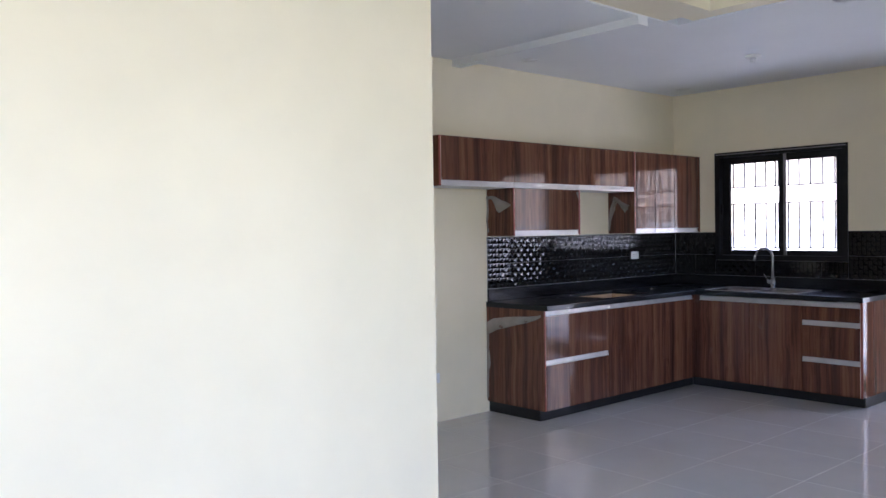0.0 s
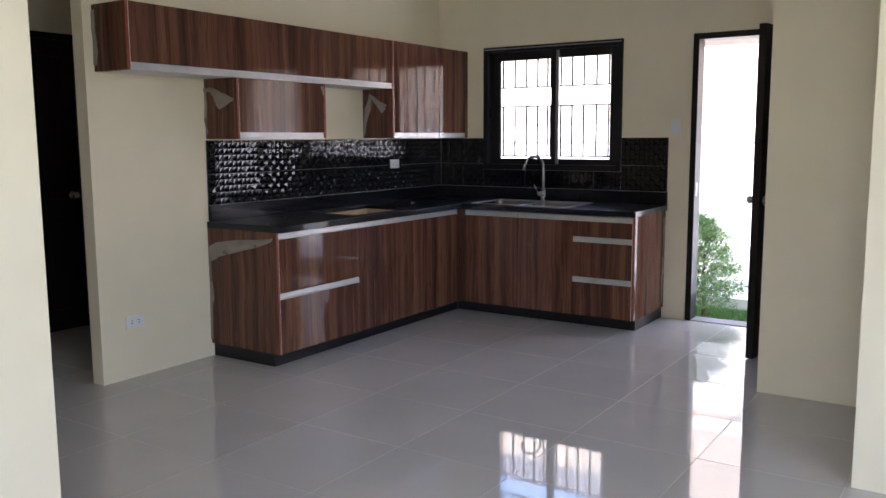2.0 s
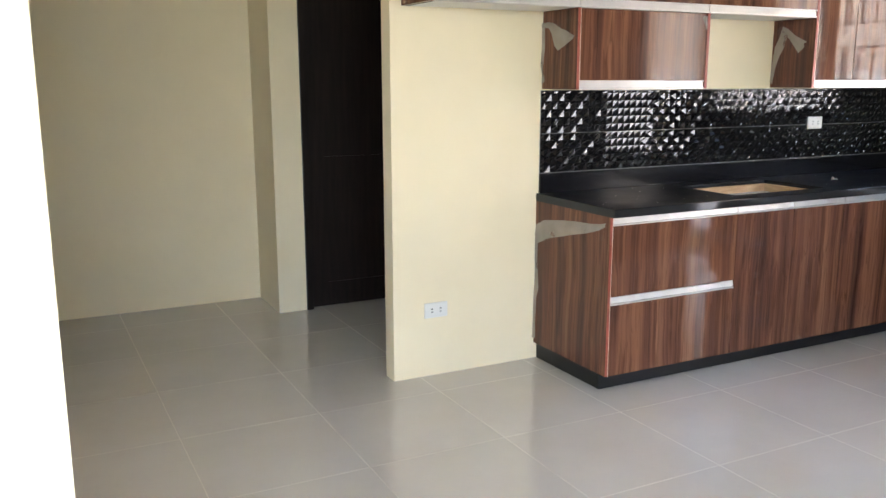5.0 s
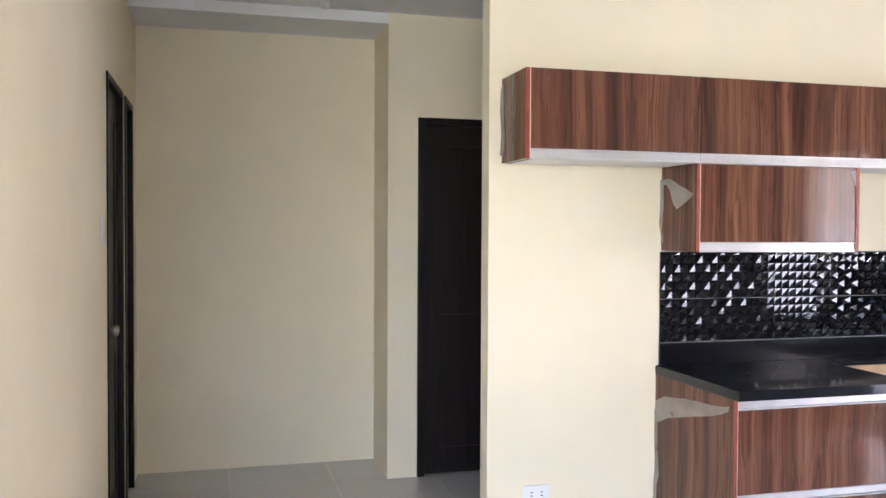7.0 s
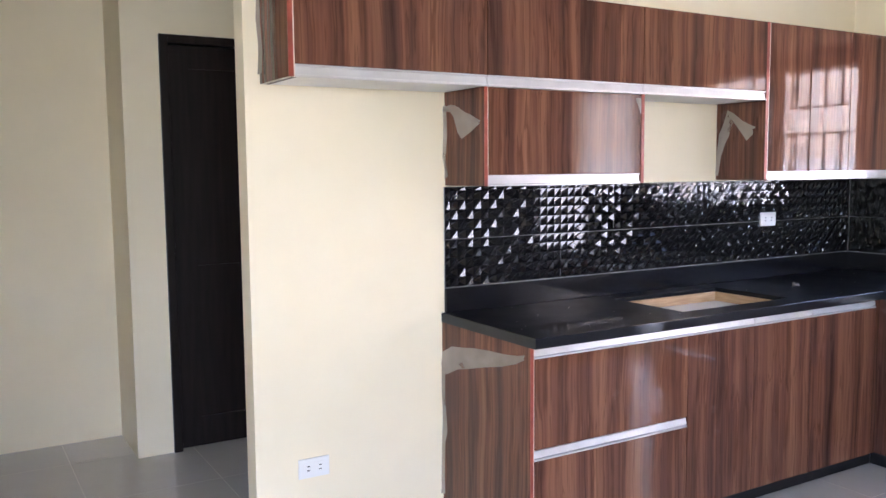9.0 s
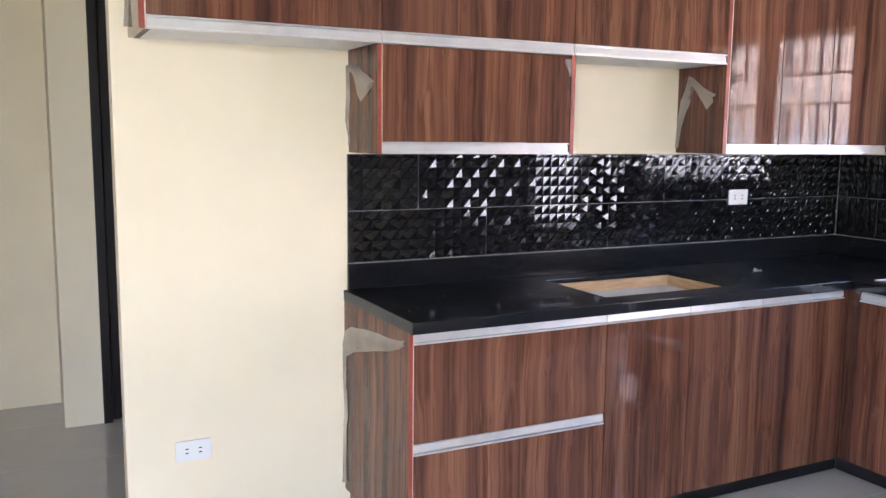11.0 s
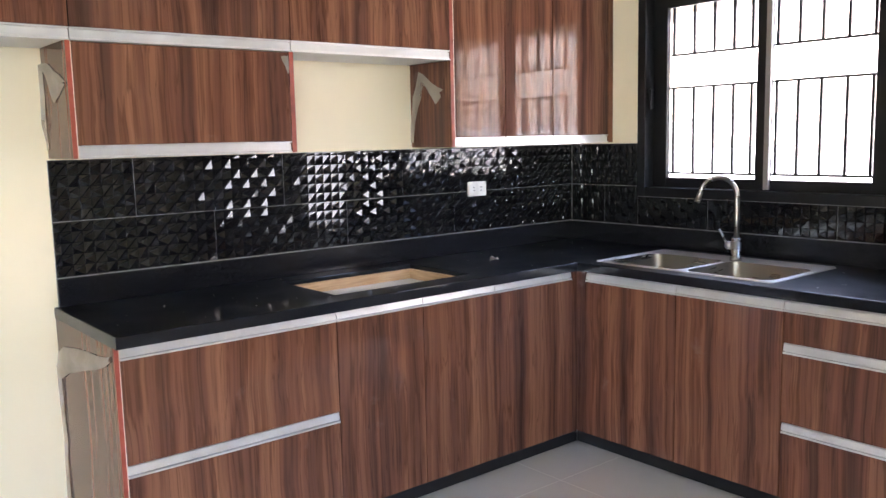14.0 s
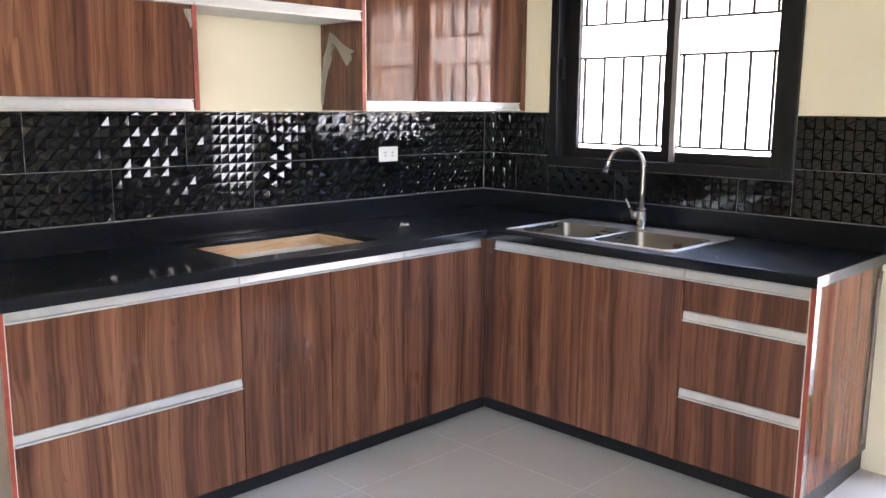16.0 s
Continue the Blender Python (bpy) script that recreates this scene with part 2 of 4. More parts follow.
SOIL = paint("soil_and_turf", (0.12, 0.15, 0.07), 0.95, 0.3)
PAVING = paint("outdoor_concrete", (0.42, 0.40, 0.37), 0.85, 0.12)


# ---- building blocks ----
def box(bm, x0, y0, z0, x1, y1, z1):
    x0, x1 = sorted((x0, x1))
    y0, y1 = sorted((y0, y1))
    z0, z1 = sorted((z0, z1))
    v = [bm.verts.new(p) for p in ((x0, y0, z0), (x1, y0, z0), (x1, y1, z0), (x0, y1, z0),
                                   (x0, y0, z1), (x1, y0, z1), (x1, y1, z1), (x0, y1, z1))]
    for f in ((0, 3, 2, 1), (4, 5, 6, 7), (0, 1, 5, 4), (1, 2, 6, 5), (2, 3, 7, 6), (3, 0, 4, 7)):
        bm.faces.new([v[i] for i in f])
    return v


def boxes(*spans, bevel=0.0):
    bm = bmesh.new()
    for s in spans:
        box(bm, *s)
    if bevel:
        bmesh.ops.bevel(bm, geom=bm.edges[:], offset=bevel, segments=2, affect="EDGES", profile=0.6)
    return bm


def tube(bm, path, r, n=12, caps=True):
    """A round bar along a path; r is one radius or one for each point."""
    path = [Vector(p) for p in path]
    rs = r if isinstance(r, (list, tuple)) else [r] * len(path)
    loops, side = [], None
    for i, p in enumerate(path):
        d = (path[min(i + 1, len(path) - 1)] - path[max(i - 1, 0)]).normalized()
        if side is None:
            side = d.orthogonal().normalized()
        side = (side - d * side.dot(d)).normalized()
        up = d.cross(side)
        loops.append([bm.verts.new(p + (side * math.cos(a) + up * math.sin(a)) * rs[i])
                      for a in (2 * math.pi * k / n for k in range(n))])
    for a, c in zip(loops, loops[1:]):
        for k in range(n):
            f = bm.faces.new((a[k], a[(k + 1) % n], c[(k + 1) % n], c[k]))
            f.smooth = True
    if caps:
        bm.faces.new(loops[0][::-1])
        bm.faces.new(loops[-1])
    return bm


def extruded(section, start, end, place):
    """A bar with a given section; place(s, u, v) turns the way along and the section's u, v into x, y, z."""
    bm = bmesh.new()
    a = [bm.verts.new(place(start, u, w)) for u, w in section]
    c = [bm.verts.new(place(end, u, w)) for u, w in section]
    k = len(section)
    for i in range(k):
        bm.faces.new((a[i], a[(i + 1) % k], c[(i + 1) % k], c[i]))
    bm.faces.new(a[::-1])
    bm.faces.new(c)
    bmesh.ops.recalc_face_normals(bm, faces=bm.faces[:])
    return bm


ORIGIN = {}


def mesh_of(name, bm, material, shift=Vector((0, 0, 0))):
    if shift.length:
        bmesh.ops.translate(bm, verts=bm.verts[:], vec=-shift)
    me = bpy.data.meshes.new(name)
    bm.to_mesh(me)
    bm.free()
    me.materials.append(material)
    return me


def structure(name, bm, material, label, category):
    ob = new(name, mesh_of(name, bm, material))
    ORIGIN[ob] = Vector((0, 0, 0))
    return tagged(ob, label, category, kind="structure")


def thing(name, at, label, category, group=""):
    ob = new(name)
    ob.empty_display_size = 0.05
    ob.location = at
    ORIGIN[ob] = Vector(at)
    return tagged(ob, label, category, group)


def part(name, bm, material, parent, label=""):
    ob = new(name, mesh_of(name, bm, material, ORIGIN[parent]))
    ob.parent = parent
    ORIGIN[ob] = ORIGIN[parent]
    return tagged(ob, label)


# ---- plan ----
CEIL, HALL_CEIL, LIVING_CEIL, SOFFIT = 2.83, 2.826, 3.3, 2.762
HALL_X = -5.215            # west wall of the hall
CORNER_X = -5.135          # free corner of the living room's north wall
LIVING_Y = -2.065           # north wall of the living room
LIVING_X = -2.80          # east wall of the living room
A_END = -3.583             # free end of the kitchen's north wall

structure("wall_north", boxes((A_END, 0, 0, 0.15, 0.10, 3.04)), CREAM, "cream painted kitchen wall carrying the wall cabinets", "wall")

# kitchen east wall with the window and the back door
WY0, WY1, WZ0, WZ1 = -0.484, -1.742, 1.168, 2.195
DY0, DY1, DZ = -2.312, -3.205, 2.205
structure("wall_east", boxes(
    (0, 0, 0, 0.15, WY0, 3.04), (0, WY0, 0, 0.15, WY1, WZ0), (0, WY0, WZ1, 0.15, WY1, 3.04),
    (0, WY1, 0, 0.15, DY0, 3.04), (0, DY0, DZ, 0.15, DY1, 3.04), (0, DY1, 0, 0.15, -5.2, 3.04)),
    CREAM, "cream painted outer wall with window and back door", "wall")
structure("wall_pier", boxes((-1.65, -3.245, 0, -0.001, -5.2, 3.04)), CREAM, "cream painted pier wall beside the back door", "wall")
structure("wall_south", boxes((-2.66, -5.2, 0, 0.15, -5.35, 3.04)), CREAM, "cream painted wall closing the kitchen", "wall")

# wall and header between living room and kitchen, with a dark door in it
SY = -3.89
structure("wall_living_east", boxes(
    (LIVING_X, SY, 0, -2.66, SY - 0.145, 2.838), (LIVING_X, SY - 0.145, 2.16, -2.66, SY - 1.045, 2.838), (LIVING_X, SY - 1.045, 0, -2.66, -7.5, 2.838)),
    CREAM, "cream painted wall between living room and kitchen", "wall")
structure("trim_header", boxes((LIVING_X, -1.86, 2.8385, -2.66, -7.5, 3.4)), CREAM, "cream painted header over the wide opening", "header")
structure("wall_living_north", boxes(
    (-9.5, LIVING_Y, 0, CORNER_X, LIVING_Y + 0.15, 3.4), (CORNER_X, LIVING_Y, 2.838, LIVING_X, -1.74, 3.4)),
    CREAM, "cream painted living room wall with a header over the opening", "wall")
# unseen wall; its opening is assumed, to let daylight in
structure("wall_living_west", boxes((-9.5, -2.0, 0, -9.35, -3.7, 3.4), (-9.5, -5.5, 0, -9.35, -7.5, 3.4), (-9.5, -3.7, 2.4, -9.35, -5.5, 3.4)),
          CREAM, "unseen cream painted living room wall with an assumed entrance opening", "wall")
# also out of view, with an assumed opening for daylight
structure("wall_living_south", boxes(
    (-9.5, -7.2, 0, -8.4, -7.35, 3.4), (-4.8, -7.2, 0, LIVING_X, -7.35, 3.4),
    (-8.4, -7.2, 0, -4.8, -7.35, 0.3), (-8.4, -7.2, 2.6, -4.8, -7.35, 3.4)), CREAM, "unseen cream painted living room wall with an assumed wide window opening", "wall")

# hall
HDX0, HDX1, HDZ = -3.550, -2.620, 2.205
HNY, HDY, HSX = 1.965, 1.500, -3.735     # end wall, door wall and the step between them
H1, H2, H3, H4 = 0.55, 1.19, 1.30, 1.72
structure("wall_hall_west", boxes(
    (HALL_X - 0.15, LIVING_Y + 0.15, 0, HALL_X, H1, 3.4), (HALL_X - 0.15, H2, 0, HALL_X, H3, 2.24), (HALL_X - 0.15, H4, 0, HALL_X, 2.2, 3.4),
    (HALL_X - 0.15, H1, 2.24, HALL_X, H4, 3.4), (HALL_X - 0.20, H1 - 0.1, 0, HALL_X - 0.151, H4 + 0.1, 2.4)), CREAM, "cream painted hall wall with two doorways", "wall")
structure("wall_hall_north", boxes((HALL_X, HNY, 0, HSX, 2.19, 3.4)), CREAM, "cream painted wall at the end of the hall", "wall")
structure("wall_hall_door", boxes(
    (HSX, HDY, 0, HDX0, 2.19, 3.4), (HDX0, HDY, HDZ, HDX1, 2.19, 3.4), (HDX1, HDY, 0, -1.6, 2.19, 3.4), (HDX0, HDY + 0.15, 0, HDX1, 2.19, HDZ)),
    CREAM, "cream painted hall wall around a dark door", "wall")
structure("wall_hall_east", boxes((-1.75, 0.10, 0, -1.6, HDY, 3.4)), CREAM, "cream painted wall closing the passage", "wall")

# ceilings
structure("ceiling_kitchen", boxes((-3.0, -1.74, CEIL, 0, 0, 3.0), (-2.66, -5.2, CEIL, 0, -1.74, 3.0)), CEILING, "flat white kitchen ceiling", "ceiling")
structure("ceiling_beam", boxes((-3.10, -1.74, 2.775, -3.0, HDY, 3.0)), CEILING, "shallow white ceiling drop between hall and kitchen", "ceiling beam")
structure("ceiling_hall", boxes((HALL_X, -1.74, HALL_CEIL, -3.10, HDY, 3.0)), CEILING, "flat white hall ceiling", "ceiling")
structure("ceiling_soffit", boxes((HALL_X, HDY, SOFFIT, HSX, HNY, 3.0)), CEILING, "dropped white soffit at the end of the hall", "ceiling")
structure("ceiling_passage", boxes((-3.0, 0.10, 2.85, -1.75, HDY, 3.0)), CEILING, "flat white passage ceiling", "ceiling")
structure("ceiling_living", boxes((-9.5, -7.35, LIVING_CEIL, -2.66, -1.86, 3.45)), CEILING, "high white living room ceiling", "ceiling")
structure("roof", boxes((-9.6, -7.5, 3.46, -2.6, 2.4, 3.52), (-2.6, -5.45, 3.05, 0.18, 2.4, 3.11), (-2.62, -5.45, 3.05, -2.6, 2.4, 3.459)), PAVING, "plain roof slab", "roof")


# ---- doors ----
def knob(door, at, out):
    """A round door knob on a short neck with its rose; out: the way that it sticks out."""
    p, d = Vector(at), Vector(out)
    bm = bmesh.new()
    tube(bm, [p, p + d * 0.006, p + d * 0.0061, p + d * 0.028, p + d * 0.034, p + d * 0.048, p + d * 0.060, p + d * 0.064],
         [0.030, 0.030, 0.013, 0.012, 0.022, 0.028, 0.022, 0.010], 16)
    part("door_knob", bm, STEEL, door, "brushed steel knob")


def leaf_with_panels(bm, x0, x1, y, z0, z1, depth):
    """A door leaf with a raised rim round two sunk fields, its front towards -y."""
    box(bm, x0, y, z0, x1, y + depth, z1)
    for a, c, lo, hi in ((x0, x0 + 0.11, z0, z1), (x1 - 0.11, x1, z0, z1)):
        box(bm, a, y - 0.006, lo, c, y - 0.0001, hi)
    for lo, hi in ((z0, z0 + 0.16), (z0 + 0.85, z0 + 0.99), (z1 - 0.12, z1)):
        box(bm, x0 + 0.11, y - 0.006, lo, x1 - 0.11, y - 0.0001, hi)


door = structure("door_1", boxes(
    (HDX0, HDY - 0.015, 0, HDX0 + 0.045, HDY + 0.13, HDZ), (HDX1 - 0.045, HDY - 0.015, 0, HDX1, HDY + 0.13, HDZ),
    (HDX0 + 0.045, HDY - 0.015, HDZ - 0.045, HDX1 - 0.045, HDY + 0.13, HDZ), bevel=0.003), DARK_DOOR, "closed dark stained wooden door in the hall", "door")
bm = bmesh.new()
leaf_with_panels(bm, HDX0 + 0.048, HDX1 - 0.048, HDY + 0.025, 0.008, HDZ - 0.048, 0.04)
part("door_leaf", bm, DARK_DOOR, door)
knob(door, (HDX1 - 0.11, HDY + 0.018, 1.02), (0, -1, 0))

for i, (a, c, label) in enumerate(((H1, H2, "closed dark door with a round knob in the hall"), (H3, H4, "closed dark door at the end of the hall"))):
    x = HALL_X + 0.008
    d = structure("door_%d" % (i + 2), boxes(
        (x - 0.1, a, 0, x, a + 0.035, 2.235), (x - 0.1, c - 0.035, 0, x, c, 2.235), (x - 0.1, a + 0.035, 2.2, x, c - 0.035, 2.235), bevel=0.003),
        DARK_DOOR, label, "door")
    part("door_leaf", boxes((x - 0.075, a + 0.037, 0.008, x - 0.035, c - 0.037, 2.198), (x - 0.035, a + 0.037, 0.008, x - 0.03, a + 0.14, 2.198),
                            (x - 0.035, c - 0.14, 0.008, x - 0.03, c - 0.037, 2.198), (x - 0.035, a + 0.14, 2.06, x - 0.03, c - 0.14, 2.198),
                            (x - 0.035, a + 0.14, 0.008, x - 0.03, c - 0.14, 0.2), (x - 0.035, a + 0.14, 0.9, x - 0.03, c - 0.14, 1.03)), DARK_DOOR, d)
    if i == 0:
        knob(d, (x - 0.03, a + 0.085, 1.05), (1, 0, 0))

d = structure("door_4", boxes((-2.815, SY - 0.147, 0, -2.70, SY - 0.195, 2.158), (-2.815, SY - 0.995, 0, -2.70, SY - 1.043, 2.158), (-2.815, SY - 0.195, 2.11, -2.70, SY - 0.995, 2.158), bevel=0.003),
              DARK_DOOR, "closed dark stained door off the living room", "door")
part("door_leaf", boxes((-2.775, SY - 0.198, 0.008, -2.735, SY - 0.992, 2.107)), DARK_DOOR, d)
knob(d, (-2.775, SY - 0.915, 1.0), (-1, 0, 0))

# back door: frame in the east wall, leaf swung into the kitchen against the pier
back = structure("door_5", boxes(
    (-0.012, DY0, 0, 0.13, DY0 - 0.045, DZ), (-0.012, DY1, 0, 0.13, DY1 + 0.045, DZ), (-0.012, DY0 - 0.045, DZ - 0.045, 0.13, DY1 + 0.045, DZ), bevel=0.003),
    DARK_DOOR, "open dark wooden back door with a round knob", "door")
part("strike_plate", boxes((0.02, DY0 - 0.047, 0.98, 0.05, DY0 - 0.045, 1.08)), STEEL, back, "steel strike plate")
part("door_sill", boxes((-0.01, DY0 - 0.045, 0.0, 0.15, DY1 + 0.045, 0.006)), PAVING, back)
hinge = Vector((-0.09, -3.145, 0))
swing = Matrix.Translation(hinge) @ Matrix.Rotation(math.atan2(0.125, -0.86), 4, "Z")
bm = bmesh.new()
leaf_with_panels(bm, 0.0, 0.883, 0.0, 0.008, 2.125, 0.04)
bmesh.ops.transform(bm, matrix=swing, verts=bm.verts[:])
leaf = part("door_leaf", bm, DARK_DOOR, back)
for off, out in ((-0.006, -1), (0.04, 1)):
    at = swing @ Vector((0.80, off, 1.03))
    way = swing.to_3x3() @ Vector((0, out, 0))
    knob(leaf, at, way)

# ---- window ----
win = structure("window_1", boxes(
    (-0.018, WY0 + 0.012, WZ0 - 0.012, 0.12, WY0 - 0.035, WZ1 + 0.012), (-0.018, WY1 + 0.035, WZ0 - 0.012, 0.12, WY1 - 0.012, WZ1 + 0.012),
    (-0.018, WY0 - 0.035, WZ0 - 0.012, 0.12, WY1 + 0.035, WZ0 + 0.035), (-0.018, WY0 - 0.035, WZ1 - 0.035, 0.12, WY1 + 0.035, WZ1 + 0.012), bevel=0.002),
    BLACK_ALU, "black aluminium sliding window over the sink", "window")
part("head_track", boxes((-0.022, WY0, WZ1 - 0.012, -0.019, WY1, WZ1 - 0.002)), GREY_ALU, win, "grey upper track")
GY0, GY1, GZ0, GZ1 = -0.600, -1.640, 1.252, 2.092
MID = -1.135
for name, a, c, x in (("sash", WY0 - 0.035, MID - 0.025, 0.052), ("sash", MID + 0.025, WY1 + 0.035, 0.022)):
    la, lc = (a, GY0) if a > -1 else (a, MID - 0.025)
    ra, rc = (MID + 0.025, c) if a > -1 else (GY1, c)
    s = part(name, boxes((x, la, WZ0 + 0.035, x + 0.028, lc, WZ1 - 0.035), (x, ra, WZ0 + 0.035, x + 0.028, rc, WZ1 - 0.035),
                         (x, lc, WZ0 + 0.035, x + 0.028, ra, GZ0), (x, lc, GZ1, x + 0.028, ra, WZ1 - 0.035), bevel=0.002), BLACK_ALU, win)
    pane = part("pane", boxes((x + 0.012, lc, GZ0, x + 0.016, ra, GZ1)), GLASS, s, "clear glass pane")
    pane.visible_shadow = False
part("meeting_stile", boxes((0.004, MID - 0.026, WZ0 + 0.04, 0.021, MID - 0.052, WZ1 - 0.04), bevel=0.002), GREY_ALU, win, "bare grey aluminium stile")
part("sash_latch", boxes((-0.004, WY0 - 0.045, 1.60, 0.02, WY0 - 0.060, 1.70), bevel=0.003), BLACK_ALU, win)

grille = thing("window_grille", (0.10, -1.1, 1.2), "black iron security grille outside the window", "grille")
BAR_Y = (-0.607, -0.725, -0.837, -0.944, -1.039, -1.072, -1.165, -1.268, -1.374, -1.488, -1.597)
g0, g1 = WY0 - 0.036, WY1 + 0.036
part("grille_frame", boxes(*[(0.094, g0, z, 0.106, g1, z + 0.011) for z in (1.268, 1.695, 1.858, 2.098)]), BLACK_ALU, grille)
for y in BAR_Y:
    for lo, hi in ((1.279, 1.695), (1.869, 2.098)):
        part("bar", boxes((0.095, y - 0.006, lo, 0.106, y + 0.006, hi)), BLACK_ALU, grille)


# ---- cabinets ----
KICK = 0.088


def on_a(s, u, w):
    """North run: s along x, u out of the wall, w up."""
    return (s, -u, w)


def on_b(s, u, w):
    """East run: s along -y, u out of the wall, w up."""
    return (-u, -s, w)


def cube_on(place, s0, u0, w0, s1, u1, w1):
    a, c = place(s0, u0, w0), place(s1, u1, w1)
    return (*a, *c)


def pull_up(face, z):
    """Section of a recessed finger pull over a front: face is the front's distance from the wall, z its lower lip."""
    return [(face + 0.002, z), (face + 0.002, z + 0.006), (face - 0.012, z + 0.006), (face - 0.012, z + 0.011), (face - 0.001, z + 0.011), (face - 0.006, z + 0.036),
            (face - 0.010, z + 0.038), (face - 0.010, z + 0.0405), (face - 0.019, z + 0.0405), (face - 0.019, z)]


def pull_down(face, z):
    """Section of the pull under a wall cabinet's front, z its lower edge."""
    return [(face + 0.003, z), (face + 0.003, z + 0.006), (face - 0.004, z + 0.008), (face - 0.006, z + 0.033), (face - 0.014, z + 0.033), (face - 0.014, z + 0.037),
            (face + 0.001, z + 0.037), (face + 0.001, z + 0.042), (face - 0.019, z + 0.042), (face - 0.019, z)]


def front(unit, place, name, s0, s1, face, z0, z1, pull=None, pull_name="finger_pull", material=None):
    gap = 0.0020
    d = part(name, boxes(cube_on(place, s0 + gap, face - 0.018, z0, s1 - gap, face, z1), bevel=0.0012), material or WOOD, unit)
    if pull:
        part(pull_name, extruded(pull, s0 + 0.002, s1 - 0.002, place), ALU, d, "brushed aluminium finger pull")
    return d


def carcass(unit, place, s0, s1, back, face, z0, z1, shelves=()):
    t = 0.018
    f = face - 0.020
    spans = [cube_on(place, s0 + t, back, z0, s1 - t, back + 0.006, z1), cube_on(place, s0 + t, back + 0.006, z0, s1 - t, f, z0 + t)]
    for z in shelves:
        spans.append(cube_on(place, s0 + t, back + 0.006, z, s1 - t, f - 0.02, z + t))
    part("carcass", boxes(*spans), MELAMINE, unit, "white melamine inside")
    for a, c in ((s0, s0 + t), (s1 - t, s1)):
        part("side_panel", boxes(cube_on(place, a, back, z0, c, f, z1)), DARK_EDGE, unit, "dark edged cabinet side")


def end_panel(unit, place, s0, s1, back, face, z0, z1):
    """A walnut gable with its red edge band and the pale line beside it."""
    p = part("end_panel", boxes(cube_on(place, s0, back, z0, s1, face - 0.0025, z1), bevel=0.001), WOOD, unit, "walnut laminate gable")
    part("edge_band", boxes(cube_on(place, s0, face - 0.0024, z0, s1, face - 0.0003, z1)), RED_EDGE, p, "red edge band")
    return p


def plinth(unit, place, s0, s1, u):
    part("toe_kick", boxes(cube_on(place, s0, u - 0.018, 0.0, s1, u, KICK)), BLACK_KICK, unit, "black toe kick")


LIP = 0.817
TOP0, TOP1 = 0.860, 0.900
A0, A1, A2, A3, A4 = -2.762, -1.962, -1.560, -1.172, -0.670
B0, B1, B2, B3 = 0.675, 1.165, 1.637, 2.110
BASE = "fitted kitchen base cabinets"
WALLS = "fitted kitchen wall cabinets"
FA, FB = 0.625, 0.655
WALNUT_LABEL = "glossy walnut laminate "

unit = thing("drawer_cabinet", (-2.35, -0.3, 0), WALNUT_LABEL + "base cabinet with two deep drawers", "cabinet", BASE)
end_panel(unit, on_a, A0, A0 + 0.014, 0.002, FA, KICK, TOP0)
part("edge_line", boxes(cube_on(on_a, A0 + 0.0142, FA - 0.02, KICK, A0 + 0.0165, FA - 0.0003, TOP0 - 0.002)), PALE_EDGE, unit, "pale edge strip")
carcass(unit, on_a, A0 + 0.0185, A1, 0.002, FA, KICK, TOP0 - 0.001)
front(unit, on_a, "drawer_front", A0 + 0.0165, A1, FA, 0.478, LIP, pull_up(FA, LIP))
front(unit, on_a, "drawer_front", A0 + 0.0165, A1, FA, KICK, 0.437, pull_up(FA, 0.437))
plinth(unit, on_a, A0 + 0.02, A1, 0.555)
part("toe_kick_return", boxes((A0 + 0.02, -0.002, 0, A0 + 0.038, -0.536, KICK)), BLACK_KICK, unit, "black toe kick")

unit = thing("base_cabinet", (-1.55, -0.3, 0), WALNUT_LABEL + "base cabinet with two doors under the hob opening", "cabinet", BASE)
carcass(unit, on_a, A1, A3, 0.002, FA, KICK, TOP0 - 0.001)
front(unit, on_a, "door", A1, A2, FA, KICK, LIP, pull_up(FA, LIP))
front(unit, on_a, "door", A2, A3, FA, KICK, LIP, pull_up(FA, LIP))
plinth(unit, on_a, A1, A3, 0.555)

unit = thing("base_cabinet", (-0.9, -0.3, 0), WALNUT_LABEL + "corner base cabinet with one door", "cabinet", BASE)
carcass(unit, on_a, A3, -0.02, 0.002, FA, KICK, TOP0 - 0.001)
front(unit, on_a, "door", A3, A4 - 0.02, FA, KICK, LIP, pull_up(FA, LIP))
part("corner_filler", boxes((A4 - 0.0188, -FA + 0.002, KICK, -FB + 0.018, -FA + 0.018, TOP0 - 0.002), (-FB + 0.002, -FA + 0.0015, KICK, -FB + 0.018, -B0 + 0.0008, TOP0 - 0.002)), WOOD, unit)
plinth(unit, on_a, A3, -0.580, 0.555)

unit = thing("base_cabinet", (-0.3, -1.14, 0), WALNUT_LABEL + "base cabinet with two doors under the sink", "cabinet", BASE)
carcass(unit, on_b, B0 - 0.03, B2, 0.002, FB, KICK, 0.70)
front(unit, on_b, "door", B0, B1, FB, KICK, LIP - 0.008, pull_up(FB, LIP - 0.008))
front(unit, on_b, "door", B1, B2, FB, KICK, LIP - 0.008, pull_up(FB, LIP - 0.008))
plinth(unit, on_b, 0.557, B2, 0.578)

